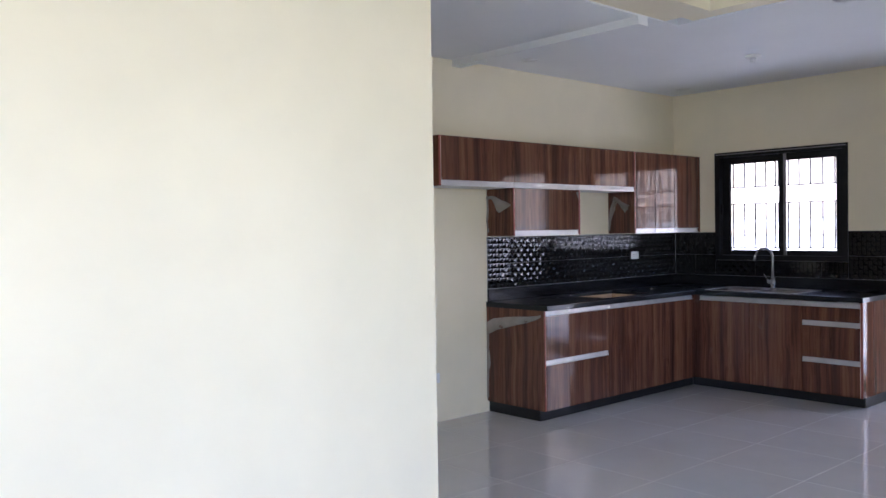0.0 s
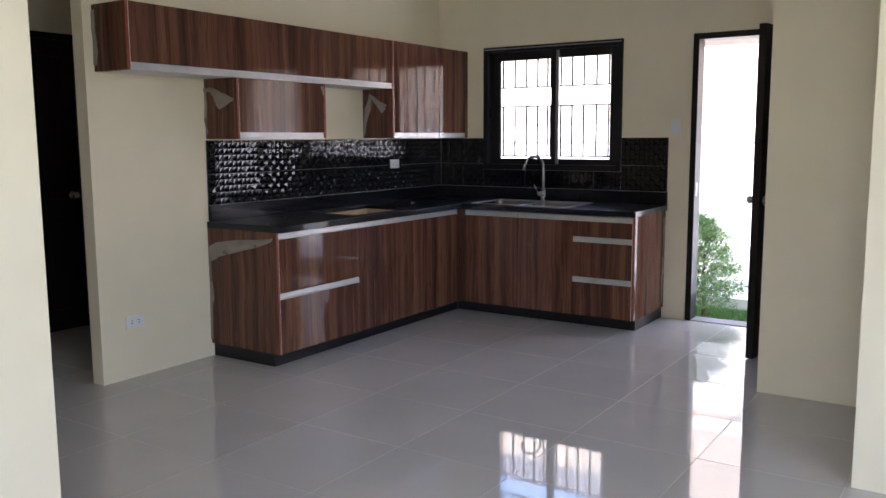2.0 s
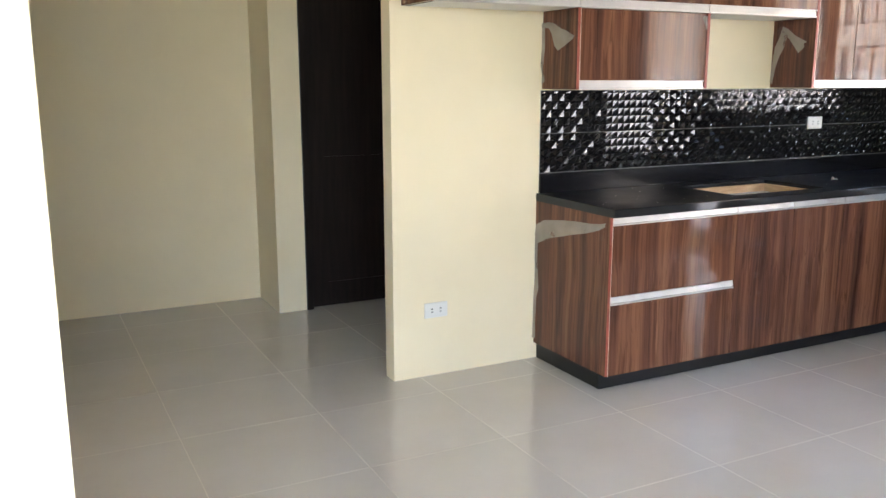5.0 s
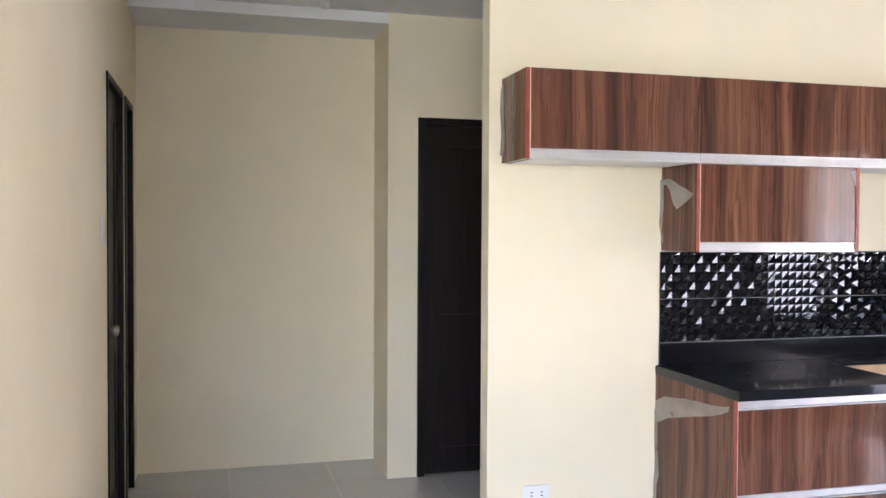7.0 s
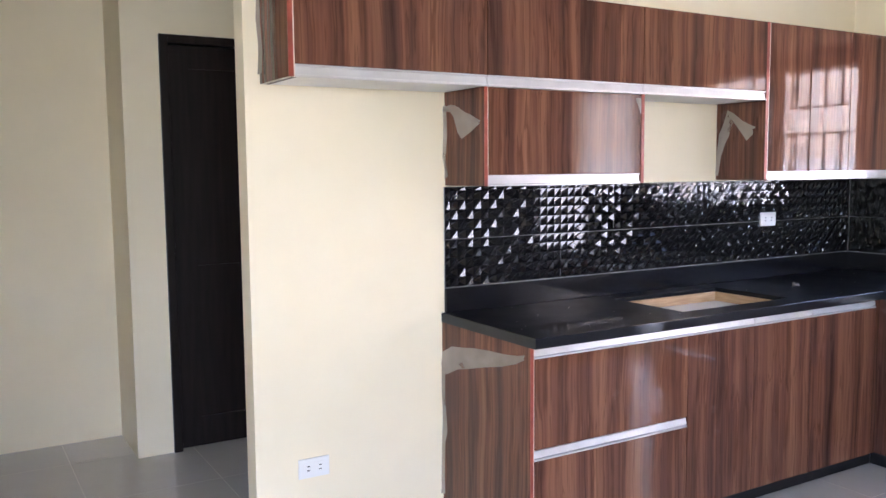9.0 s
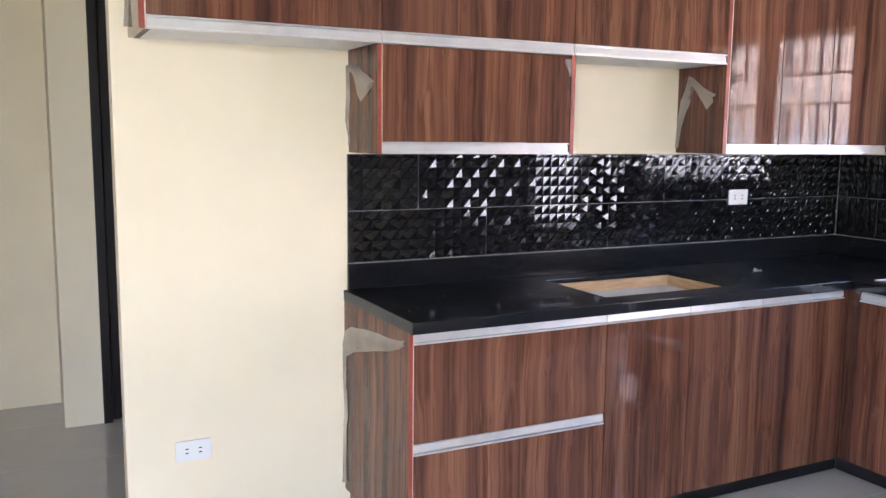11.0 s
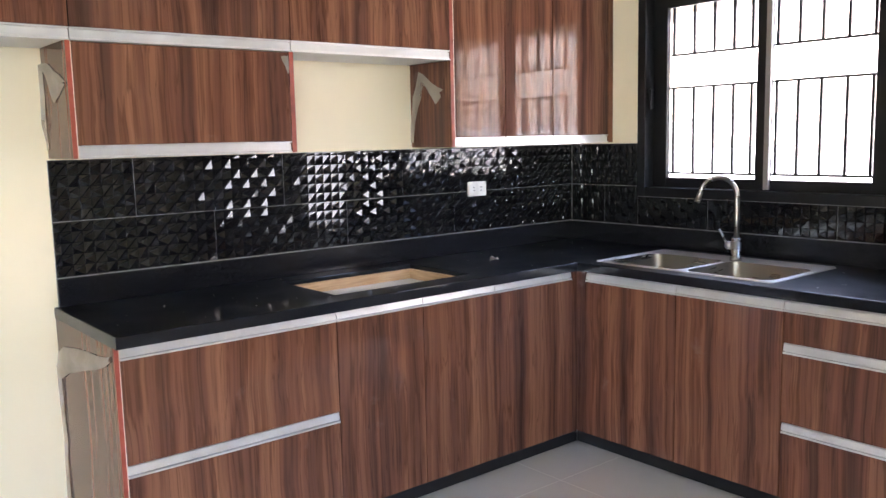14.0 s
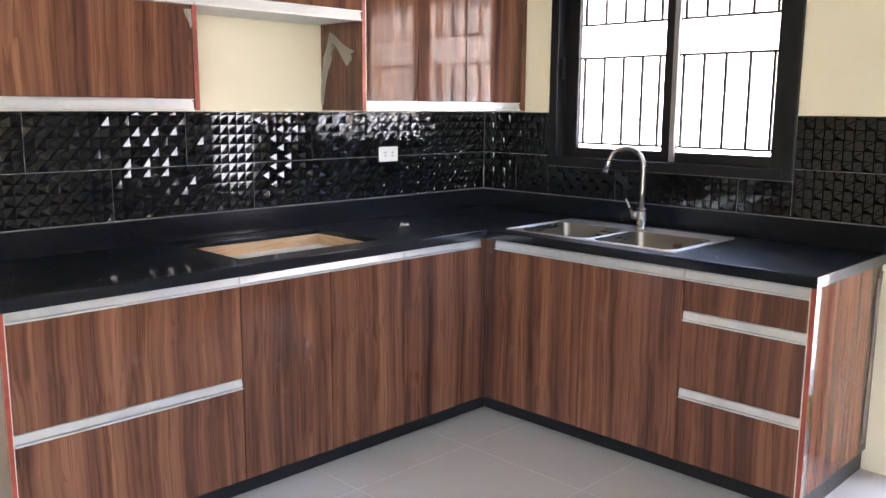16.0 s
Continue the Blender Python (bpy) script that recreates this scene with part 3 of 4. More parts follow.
unit = thing("drawer_cabinet", (-0.3, -1.86, 0), WALNUT_LABEL + "base cabinet with three drawers beside the door", "cabinet", BASE)
carcass(unit, on_b, B2, B3, 0.002, FB, KICK, TOP0 - 0.001)
front(unit, on_b, "drawer_front", B2, B3, FB, 0.692, LIP - 0.008, pull_up(FB, LIP - 0.008))
front(unit, on_b, "drawer_front", B2, B3, FB, 0.385, 0.650, pull_up(FB, 0.650))
front(unit, on_b, "drawer_front", B2, B3, FB, KICK, 0.343, pull_up(FB, 0.343))
part("edge_line", boxes(cube_on(on_b, B3 + 0.0002, FB - 0.02, KICK, B3 + 0.004, FB - 0.0003, TOP0 - 0.002)), PALE_EDGE, unit, "pale edge strip")
end_panel(unit, on_b, B3 + 0.0045, B3 + 0.0225, 0.002, FB, KICK, TOP0)
plinth(unit, on_b, B2, B3 + 0.01, 0.578)
part("toe_kick_return", boxes((-0.002, -B3 - 0.01, 0, -0.559, -B3 + 0.008, KICK)), BLACK_KICK, unit, "black toe kick")

# wall cabinets
UX = (-3.525, -2.725, -1.916, -1.120)
UZ0, UZ1, FU = 1.817, 2.186, 0.300
for i in range(3):
    a, c = UX[i], UX[i + 1]
    unit = thing("wall_cabinet", ((a + c) / 2, -0.15, UZ0), WALNUT_LABEL + "wall cabinet with a lift-up door", "cabinet", WALLS)
    first = i == 0
    if first:
        end_panel(unit, on_a, a, a + 0.018, 0.002, FU, UZ0, UZ1)
        part("edge_line", boxes(cube_on(on_a, a + 0.0182, FU - 0.02, UZ0, a + 0.022, FU - 0.0003, UZ1)), PALE_EDGE, unit, "pale edge strip")
    carcass(unit, on_a, a + (0.0185 if first else 0), c, 0.002, FU, UZ0, UZ1)
    part("top_panel", boxes(cube_on(on_a, a + 0.018, 0.008, UZ1 - 0.018, c - 0.018, FU - 0.02, UZ1)), MELAMINE, unit)
    front(unit, on_a, "door", a + (0.022 if first else 0), c, FU, UZ0 + 0.0435, UZ1, pull_down(FU, UZ0))

MZ0 = 1.434
unit = thing("wall_cabinet", (-2.32, -0.15, MZ0), WALNUT_LABEL + "low wall cabinet hung under the upper row", "cabinet", WALLS)
end_panel(unit, on_a, -2.741, -2.726, 0.002, FU, MZ0, UZ0 - 0.001)
part("edge_line", boxes(cube_on(on_a, -2.7258, FU - 0.02, MZ0, -2.7232, FU - 0.0003, UZ0 - 0.002)), PALE_EDGE, unit, "pale edge strip")
carcass(unit, on_a, -2.7255, -1.927, 0.002, FU, MZ0, UZ0 - 0.001)
end_panel(unit, on_a, -1.9265, -1.9085, 0.002, FU, MZ0, UZ0 - 0.001)
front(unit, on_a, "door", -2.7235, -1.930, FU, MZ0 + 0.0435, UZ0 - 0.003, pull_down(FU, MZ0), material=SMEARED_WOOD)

unit = thing("wall_cabinet", (-0.56, -0.15, MZ0), WALNUT_LABEL + "tall wall cabinet with three doors in the corner", "cabinet", WALLS)
end_panel(unit, on_a, -1.1195, -1.1015, 0.002, FU, MZ0, UZ1)
part("edge_line", boxes(cube_on(on_a, -1.1013, FU - 0.02, MZ0, -1.0975, FU - 0.0003, UZ1)), PALE_EDGE, unit, "pale edge strip")
carcass(unit, on_a, -1.1012, -0.026, 0.002, FU, MZ0, UZ1)
part("top_panel", boxes(cube_on(on_a, -1.083, 0.008, UZ1 - 0.018, -0.045, FU - 0.02, UZ1)), MELAMINE, unit)
for a, c in ((-1.0973, -0.785), (-0.785, -0.462), (-0.462, -0.042)):
    front(unit, on_a, "door", a, c, FU, MZ0 + 0.0435, UZ1, pull_down(FU, MZ0))
part("filler_strip", boxes(cube_on(on_a, -0.0405, FU - 0.018, MZ0, -0.004, FU, UZ1)), WOOD, unit)

# ---- worktop ----
HOB = (-1.908, -1.238, -0.120, -0.540)       # x0, x1, y0, y1
SINK = (-0.600, -0.112, -0.716, -1.552)
OVER_A, OVER_B, W_END_A, W_END_B = -0.657, -0.688, -2.764, -2.145
xs = [W_END_A, HOB[0], HOB[1], OVER_B, SINK[0], SINK[1], -0.002]
ys = [-0.002, HOB[2], HOB[3], OVER_A, SINK[2], SINK[3], W_END_B]
bm = bmesh.new()
grid = {(i, j): bm.verts.new((x, y, TOP1)) for i, x in enumerate(xs) for j, y in enumerate(ys)}
for i in range(6):
    for j in range(6):
        cx, cy = (xs[i] + xs[i + 1]) / 2, (ys[j] + ys[j + 1]) / 2
        inside = cy > OVER_A or cx > OVER_B
        hole = (HOB[0] < cx < HOB[1] and HOB[3] < cy < HOB[2]) or (SINK[0] < cx < SINK[1] and SINK[3] < cy < SINK[2])
        if inside and not hole:
            bm.faces.new((grid[i, j], grid[i, j + 1], grid[i + 1, j + 1], grid[i + 1, j]))
for w in [w for w in bm.verts if not w.link_faces]:
    bm.verts.remove(w)
made = bmesh.ops.extrude_face_region(bm, geom=bm.faces[:])
low = [g for g in made["geom"] if isinstance(g, bmesh.types.BMVert)]
bmesh.ops.translate(bm, verts=low, vec=(0, 0, TOP0 - TOP1))
bmesh.ops.recalc_face_normals(bm, faces=bm.faces[:])
bmesh.ops.dissolve_limit(bm, angle_limit=0.02, verts=bm.verts[:], edges=bm.edges[:])
sharp = [e for e in bm.edges if len(e.link_faces) == 2 and e.calc_face_angle() > 0.5 and all(w.co.z > TOP1 - 0.001 for w in e.verts)]
bmesh.ops.bevel(bm, geom=sharp, offset=0.004, segments=3, affect="EDGES", profile=0.5)
top = thing("worktop", (-1.4, -0.3, TOP0), "black polished granite L-shaped worktop with a hob cut-out", "worktop")
part("slab", bm, GRANITE_TOP, top)
SPLASH = 1.002
part("upstand", boxes((-2.750, -0.003, TOP1 + 0.0005, -0.023, -0.022, SPLASH), bevel=0.002), GRANITE, top)
part("upstand", boxes((-0.003, -0.003, TOP1 + 0.0005, -0.022, W_END_B, SPLASH), bevel=0.002), GRANITE, top)
hx0, hx1, hy0, hy1 = HOB
rim = TOP1 - 0.020
part("cutout_frame", boxes((hx0 + 0.001, hy0 - 0.001, 0.836, hx1 - 0.001, hy0 - 0.015, rim), (hx0 + 0.001, hy0 - 0.0155, 0.836, hx0 + 0.015, hy1 + 0.0155, rim),
                           (hx1 - 0.015, hy0 - 0.0155, 0.836, hx1 - 0.001, hy1 + 0.0155, rim), (hx0 + 0.001, hy1 + 0.015, 0.836, hx1 - 0.001, hy1 + 0.001, rim)), PLYWOOD, top, "raw plywood frame in the cut-out")
part("cutout_board", boxes((hx0 + 0.001, hy0 - 0.001, 0.824, hx1 - 0.001, hy1 + 0.001, 0.835)), MELAMINE, top, "white board below the cut-out")


# ---- sink and tap ----
def rounded(x0, x1, y0, y1, r, z, k=6):
    pts = []
    for cx, cy, a0 in ((x1 - r, y1 - r, 0), (x0 + r, y1 - r, 90), (x0 + r, y0 + r, 180), (x1 - r, y0 + r, 270)):
        for i in range(k + 1):
            a = radians(a0 + 90 * i / k)
            pts.append(Vector((cx + r * math.cos(a), cy + r * math.sin(a), z)))
    return pts


def skin(bm, loops, smooth=True):
    rows = [[bm.verts.new(p) for p in lp] for lp in loops]
    k = len(rows[0])
    for a, c in zip(rows, rows[1:]):
        for i in range(k):
            f = bm.faces.new((a[i], a[(i + 1) % k], c[(i + 1) % k], c[i]))
            f.smooth = smooth
    return rows


sink = thing("kitchen_sink", (-0.33, -1.12, 0.90), "stainless steel double-bowl sink set in the worktop", "sink")
sx0, sx1, sy0, sy1 = -0.618, -0.095, -1.570, -0.700
zr = TOP1 + 0.006
ymid = -1.135
bm = bmesh.new()
skin(bm, [rounded(sx0, sx1, sy0, sy1, 0.02, TOP1 + 0.001), rounded(sx0 + 0.002, sx1 - 0.002, sy0 + 0.002, sy1 - 0.002, 0.02, zr),
          rounded(sx0 + 0.010, sx1 - 0.010, sy0 + 0.010, sy1 - 0.010, 0.018, zr - 0.001), rounded(sx0 + 0.014, sx1 - 0.014, sy0 + 0.014, sy1 - 0.014, 0.016, zr - 0.004)])
BOWLS = [(sx0 + 0.034, sx1 - 0.118, a, c) for a, c in ((sy0 + 0.036, ymid - 0.012), (ymid + 0.012, sy1 - 0.036))]
deck = bmesh.new()
for loop in [rounded(sx0 + 0.014, sx1 - 0.014, sy0 + 0.014, sy1 - 0.014, 0.016, zr - 0.004)] + [rounded(*q, 0.055, zr - 0.004) for q in BOWLS]:
    ring = [deck.verts.new(p) for p in loop]
    for i in range(len(ring)):
        deck.edges.new((ring[i - 1], ring[i]))
bmesh.ops.triangle_fill(deck, use_beauty=True, use_dissolve=False, edges=deck.edges[:], normal=(0, 0, 1))
bmesh.ops.recalc_face_normals(bm, faces=bm.faces[:])
part("rim", bm, SATIN, sink)
part("deck", deck, SATIN, sink)
for b0 in BOWLS:
    bm = bmesh.new()
    rows = skin(bm, [rounded(*b0, 0.055, zr - 0.0042), rounded(b0[0] + 0.004, b0[1] - 0.004, b0[2] + 0.004, b0[3] - 0.004, 0.048, zr - 0.012),
                     rounded(b0[0] + 0.012, b0[1] - 0.012, b0[2] + 0.012, b0[3] - 0.012, 0.045, zr - 0.15),
                     rounded(b0[0] + 0.03, b0[1] - 0.03, b0[2] + 0.03, b0[3] - 0.03, 0.035, zr - 0.178)])
    bm.faces.new(rows[-1])
    bowl = part("bowl", bm, SHADED_STEEL, sink)
    bm = bmesh.new()
    cx, cy = (b0[0] + b0[1]) / 2, (b0[2] + b0[3]) / 2
    tube(bm, [(cx, cy, zr - 0.1775), (cx, cy, zr - 0.174), (cx, cy, zr - 0.1735)], [0.042, 0.040, 0.030], 20)
    part("drain", bm, SLOT, bowl, "dark drain")

tap = thing("kitchen_tap", (-0.185, -1.150, zr), "brushed steel gooseneck kitchen mixer tap", "tap")
tx, ty = -0.185, -1.150
bm = bmesh.new()
tube(bm, [(tx, ty, zr - 0.004), (tx, ty, zr + 0.010), (tx, ty, zr + 0.011), (tx, ty, zr + 0.095), (tx, ty, zr + 0.10)], [0.027, 0.027, 0.021, 0.021, 0.014], 18)
part("tap_body", bm, STEEL, tap)
neck = [(tx, ty, zr + 0.095), (tx, ty, zr + 0.18), (tx, ty, zr + 0.285)]
R = 0.085
for i in range(1, 15):
    a = math.pi * i / 14 * 0.94
    neck.append((tx - (R - R * math.cos(a)) * 0.80, ty + (R - R * math.cos(a)) * 0.60, zr + 0.285 + R * math.sin(a)))
d = (Vector(neck[-1]) - Vector(neck[-2])).normalized()
neck.append(tuple(Vector(neck[-1]) + d * 0.03))
bm = bmesh.new()
tube(bm, neck, 0.0115, 14)
spout = part("spout", bm, STEEL, tap)
bm = bmesh.new()
e = Vector(neck[-1])
tube(bm, [e, e + d * 0.012], 0.0125, 14)
part("aerator", bm, STEEL, spout)
bm = bmesh.new()
tube(bm, [(tx, ty + 0.018, zr + 0.062), (tx - 0.004, ty + 0.040, zr + 0.062), (tx - 0.006, ty + 0.050, zr + 0.064)], [0.019, 0.019, 0.010], 14)
tube(bm, [(tx - 0.006, ty + 0.044, zr + 0.07), (tx - 0.010, ty + 0.062, zr + 0.105), (tx - 0.014, ty + 0.078, zr + 0.135)], [0.006, 0.005, 0.0045], 10)
part("lever", bm, STEEL, tap)


# ---- torn protective film on the cabinets ----
def film(name, place, rim, label, seed, lift=0.012):
    """A thin crumpled sheet: rim is a strip of pairs (s, w) to (s, w); place puts it before its panel."""
    rnd = random.Random(seed)
    bm = bmesh.new()
    rows = []
    for (a, c) in rim:
        row = []
        for k in range(5):
            f = k / 4
            s = a[0] + (c[0] - a[0]) * f
            w = a[1] + (c[1] - a[1]) * f
            row.append(bm.verts.new(place(s + rnd.uniform(-0.003, 0.003), 0.0015 + rnd.random() * lift * (0.3 + math.sin(math.pi * f)), w + rnd.uniform(-0.004, 0.004))))
        rows.append(row)
    for p, q in zip(rows, rows[1:]):
        for k in range(4):
            f = bm.faces.new((p[k], p[k + 1], q[k + 1], q[k]))
            f.smooth = True
    ob = new(name, mesh_of(name, bm, FILM))
    return tagged(ob, label, "plastic film")


def on_gable(x):
    """The west side of a gable: s runs out of the wall, w up."""
    return lambda s, u, w: (x - u, -s, w)


TORN = "torn clear protective film hanging on a cabinet side"
film("protective_film", on_gable(A0), [((0.010, 0.735), (0.030, 0.640)), ((0.09, 0.768), (0.06, 0.648)), ((0.17, 0.782), (0.13, 0.682)), ((0.25, 0.792), (0.22, 0.703)),
                                       ((0.36, 0.800), (0.33, 0.728)), ((0.47, 0.812), (0.45, 0.758)), ((0.55, 0.822), (0.54, 0.782)), ((0.60, 0.828), (0.595, 0.815))], TORN, 3)
film("protective_film", on_gable(A0), [((0.004, 0.66), (0.03, 0.67)), ((0.006, 0.55), (0.028, 0.55)), ((0.004, 0.42), (0.045, 0.40)), ((0.005, 0.36), (0.03, 0.35)), ((0.004, 0.20), (0.022, 0.20)), ((0.004, 0.12), (0.02, 0.12))], TORN, 4)
film("protective_film", on_gable(-2.741), [((0.004, 1.752), (0.006, 1.738)), ((0.05, 1.765), (0.055, 1.735)), ((0.085, 1.760), (0.09, 1.700)), ((0.125, 1.745), (0.115, 1.650)), ((0.165, 1.730), (0.14, 1.622)),
                                          ((0.21, 1.712), (0.195, 1.640)), ((0.25, 1.698), (0.24, 1.662)), ((0.278, 1.686), (0.27, 1.678))], TORN, 5)
film("protective_film", on_gable(-2.741), [((0.004, 1.76), (0.02, 1.76)), ((0.005, 1.65), (0.025, 1.64)), ((0.004, 1.55), (0.016, 1.55)), ((0.004, 1.46), (0.03, 1.47))], TORN, 6)
film("protective_film", on_gable(-1.1195), [((0.004, 1.46), (0.022, 1.46)), ((0.008, 1.55), (0.034, 1.55)), ((0.014, 1.62), (0.060, 1.618)), ((0.022, 1.665), (0.085, 1.655)), ((0.045, 1.715), (0.095, 1.690)),
                                           ((0.072, 1.782), (0.108, 1.720)), ((0.110, 1.765), (0.128, 1.705)), ((0.165, 1.728), (0.168, 1.655)), ((0.205, 1.712), (0.195, 1.632)), ((0.245, 1.695), (0.232, 1.660))], TORN, 7)
film("protective_film", on_gable(UX[0]), [((0.004, 2.15), (0.035, 2.16)), ((0.005, 2.05), (0.03, 2.04)), ((0.004, 1.93), (0.045, 1.93)), ((0.005, 1.85), (0.03, 1.85))], TORN, 8)
film("protective_film", lambda s, u, w: (s, -FU - u, w), [((-1.962, 1.80), (-1.932, 1.80)), ((-1.956, 1.785), (-1.932, 1.775)), ((-1.945, 1.765), (-1.932, 1.75)), ((-1.937, 1.74), (-1.932, 1.735))], "torn clear protective film on a cabinet door", 9, 0.006)
film("protective_film", lambda s, u, w: (-s, -B3 - 0.0228 - u, w), [((0.02, 0.83), (0.045, 0.83)), ((0.022, 0.70), (0.05, 0.69)), ((0.03, 0.50), (0.055, 0.48)), ((0.03, 0.30), (0.075, 0.28)), ((0.04, 0.16), (0.07, 0.13))], TORN, 10)


# ---- sockets and switches ----
def wall_plate(name, place, s, w, wide, high, label, slots):
    ob = thing(name, place(s, 0.0, w), label, "socket" if slots else "switch")
    part("plate", boxes(cube_on(place, s - wide / 2, 0.0005, w - high / 2, s + wide / 2, 0.009, w + high / 2), bevel=0.003), PLASTIC, ob)
    if slots:
        for k in (-1, 1):
            part("insert", boxes(cube_on(place, s + k * 0.024 - 0.017, 0.0092, w - 0.022, s + k * 0.024 + 0.017, 0.0102, w + 0.022), bevel=0.0004), PLASTIC, ob)
            for v2 in (-1, 1):
                part("slot", boxes(cube_on(place, s + k * 0.024 - 0.0055, 0.0104, w + v2 * 0.008 - 0.0022, s + k * 0.024 + 0.0055, 0.0108, w + v2 * 0.008 + 0.0022)), SLOT, ob)
    else:
        part("rocker", boxes(cube_on(place, s - 0.017, 0.0092, w - 0.032, s + 0.017, 0.013, w + 0.032), bevel=0.0015), PLASTIC, ob)
    return ob


wall_plate("wall_socket", on_a, -3.352, 0.344, 0.128, 0.078, "white double wall socket low on the cream wall", True)
wall_plate("wall_socket", lambda s, u, w: (s, -0.010 - u, w), -0.722, 1.218, 0.122, 0.074, "white double wall socket on the black tiles", True)
wall_plate("wall_socket", lambda s, u, w: (s, LIVING_Y - u, w), -5.757, 0.352, 0.128, 0.078, "white double wall socket low on the living room wall", True)
wall_plate("light_switch", on_b, 2.195, 1.515, 0.075, 0.120, "white light switch beside the back door", False)
wall_plate("light_switch", lambda s, u, w: (HALL_X + u, s, w), 0.345, 1.522, 0.075, 0.120, "white light switch beside the hall door", False)


# ---- ceiling fittings ----
def downlight(x, y, z):
    ob = thing("downlight", (x, y, z), "round recessed ceiling downlight, unlit", "ceiling light", "recessed kitchen downlights")
    bm = bmesh.new()
    tube(bm, [(x, y, z - 0.0005), (x, y, z - 0.006), (x, y, z - 0.007), (x, y, z - 0.002)], [0.074, 0.072, 0.058, 0.046], 28, False)
    part("ring", bm, PLASTIC, ob)
    bm = bmesh.new()
    tube(bm, [(x, y, z - 0.0012), (x, y, z - 0.0016)], 0.046, 24)
    part("lens", bm, GREY_ALU, ob)


def lamp_holder(x, y, z, label):
    ob = thing("lamp_holder", (x, y, z), label, "ceiling light", "ceiling lamp holders")
    bm = bmesh.new()
    tube(bm, [(x, y, z - 0.0005), (x, y, z - 0.012), (x, y, z - 0.020), (x, y, z - 0.021)], [0.062, 0.060, 0.045, 0.026], 24)
    part("base", bm, PLASTIC, ob)
    bm = bmesh.new()
    tube(bm, [(x, y, z - 0.0212), (x, y, z - 0.050), (x, y, z - 0.056)], [0.024, 0.022, 0.016], 20)
    part("socket", bm, PLASTIC, ob)


for x, y in ((-2.60, -0.37), (-0.335, -0.325), (-0.335, -2.80), (-2.45, -2.75)):
    downlight(x, y, CEIL)
lamp_holder(-1.32, -1.57, CEIL, "white ceramic lamp holder without bulb on the kitchen ceiling")
lamp_holder(-4.14, 1.30, HALL_CEIL, "white ceramic lamp holder without bulb on the hall ceiling")

# ---- crumbs on the worktop ----
rnd = random.Random(11)
bm = bmesh.new()
for k in range(62):
    x, y = (rnd.uniform(-2.7, -0.1), rnd.uniform(-0.60, -0.05)) if k < 54 else (rnd.uniform(-0.62, -0.1), rnd.uniform(-2.1, -1.6))
    if HOB[0] - 0.02 < x < HOB[1] + 0.02 and HOB[3] - 0.02 < y < HOB[2] + 0.02:
        continue
    r = rnd.uniform(0.0008, 0.0017) if k % 9 else rnd.uniform(0.0020, 0.0034)
    mtx = Matrix.Translation((x, y, TOP1 + r * 0.45)) @ Euler((0, 0, rnd.random() * 6)).to_matrix().to_4x4() @ Matrix.Diagonal((r * 1.5, r, r * 0.6, 1))
    bmesh.ops.create_icosphere(bm, subdivisions=1, radius=1.0, matrix=mtx)
tagged(new("plaster_crumbs", mesh_of("plaster_crumbs", bm, CRUMB)), "white plaster crumbs scattered on the black worktop", "debris", kind="stuff")
film("film_scrap", lambda s, u, w: (s, w, TOP1 + 0.001 + u), [((-0.94, -0.335), (-0.93, -0.35)), ((-0.925, -0.33), (-0.915, -0.34)), ((-0.905, -0.335), (-0.895, -0.345)), ((-0.885, -0.325), (-0.875, -0.34))],
             "small scrap of torn film on the worktop", 12, 0.02)

# ---- outdoors ----
structure("ground", boxes((-60, -60, -0.62, 60, 60, -0.16)), SOIL, "turf and soil round the house", "ground")
structure("pavement", boxes((0.15, -4.5, -0.159, 0.42, 1.0, -0.06)), PAVING, "narrow concrete apron outside the back door", "pavement")
fence = structure("boundary_wall", boxes((1.95, -9, -0.159, 2.10, 6, 2.30)), OUTER_WALL, "sunlit boundary wall behind the house, cream above white", "boundary wall")
part("wall_band", boxes((1.943, -9, 1.375, 1.949, 6, 1.445), bevel=0.002), OUTER_CREAM, fence, "cream painted band")
for lo, hi in ((1.575, 1.925), (1.937, 2.296)):
    part("wall_panel", boxes((1.944, -9, lo, 1.949, 6, hi), bevel=0.002), OUTER_CREAM, fence, "cream painted upper course")

# added block: stands in for a nearer, overexposed white wall foot
part("wall_footing", boxes((1.37, -9, -0.159, 1.949, 6, -0.05), bevel=0.01), OUTER_WALL, fence, "white filler block added at the wall foot")

house = thing("neighbour_house", (4.6, -2.0, -0.16), "neighbouring cream house with a grey eave over the boundary wall", "house")
part("wall", boxes((3.5, -8, -0.159, 6.5, 5, 2.95)), OUTER_CREAM, house)
part("fascia", boxes((3.0, -8.4, 2.74, 3.03, 5.4, 3.06), bevel=0.004), ROOFING, house, "grey metal fascia")
part("soffit", boxes((3.031, -8.4, 2.90, 3.499, 5.4, 2.92)), OUTER_WALL, house)
bm = bmesh.new()
lower, upper = (3.0, 3.065), (5.0, 3.45)
section = [lower, upper, (7.0, 3.065), (7.0, 3.10), (5.0, 3.49), (3.0, 3.10)]
a, c = [[bm.verts.new((x, y, z)) for x, z in section] for y in (-8.4, 5.4)]
for k in range(6):
    bm.faces.new((a[k], a[(k + 1) % 6], c[(k + 1) % 6], c[k]))
bm.faces.new(a[::-1])
bm.faces.new(c)
bmesh.ops.recalc_face_normals(bm, faces=bm.faces[:])
part("roof", bm, ROOFING, house, "grey sheet metal roof")

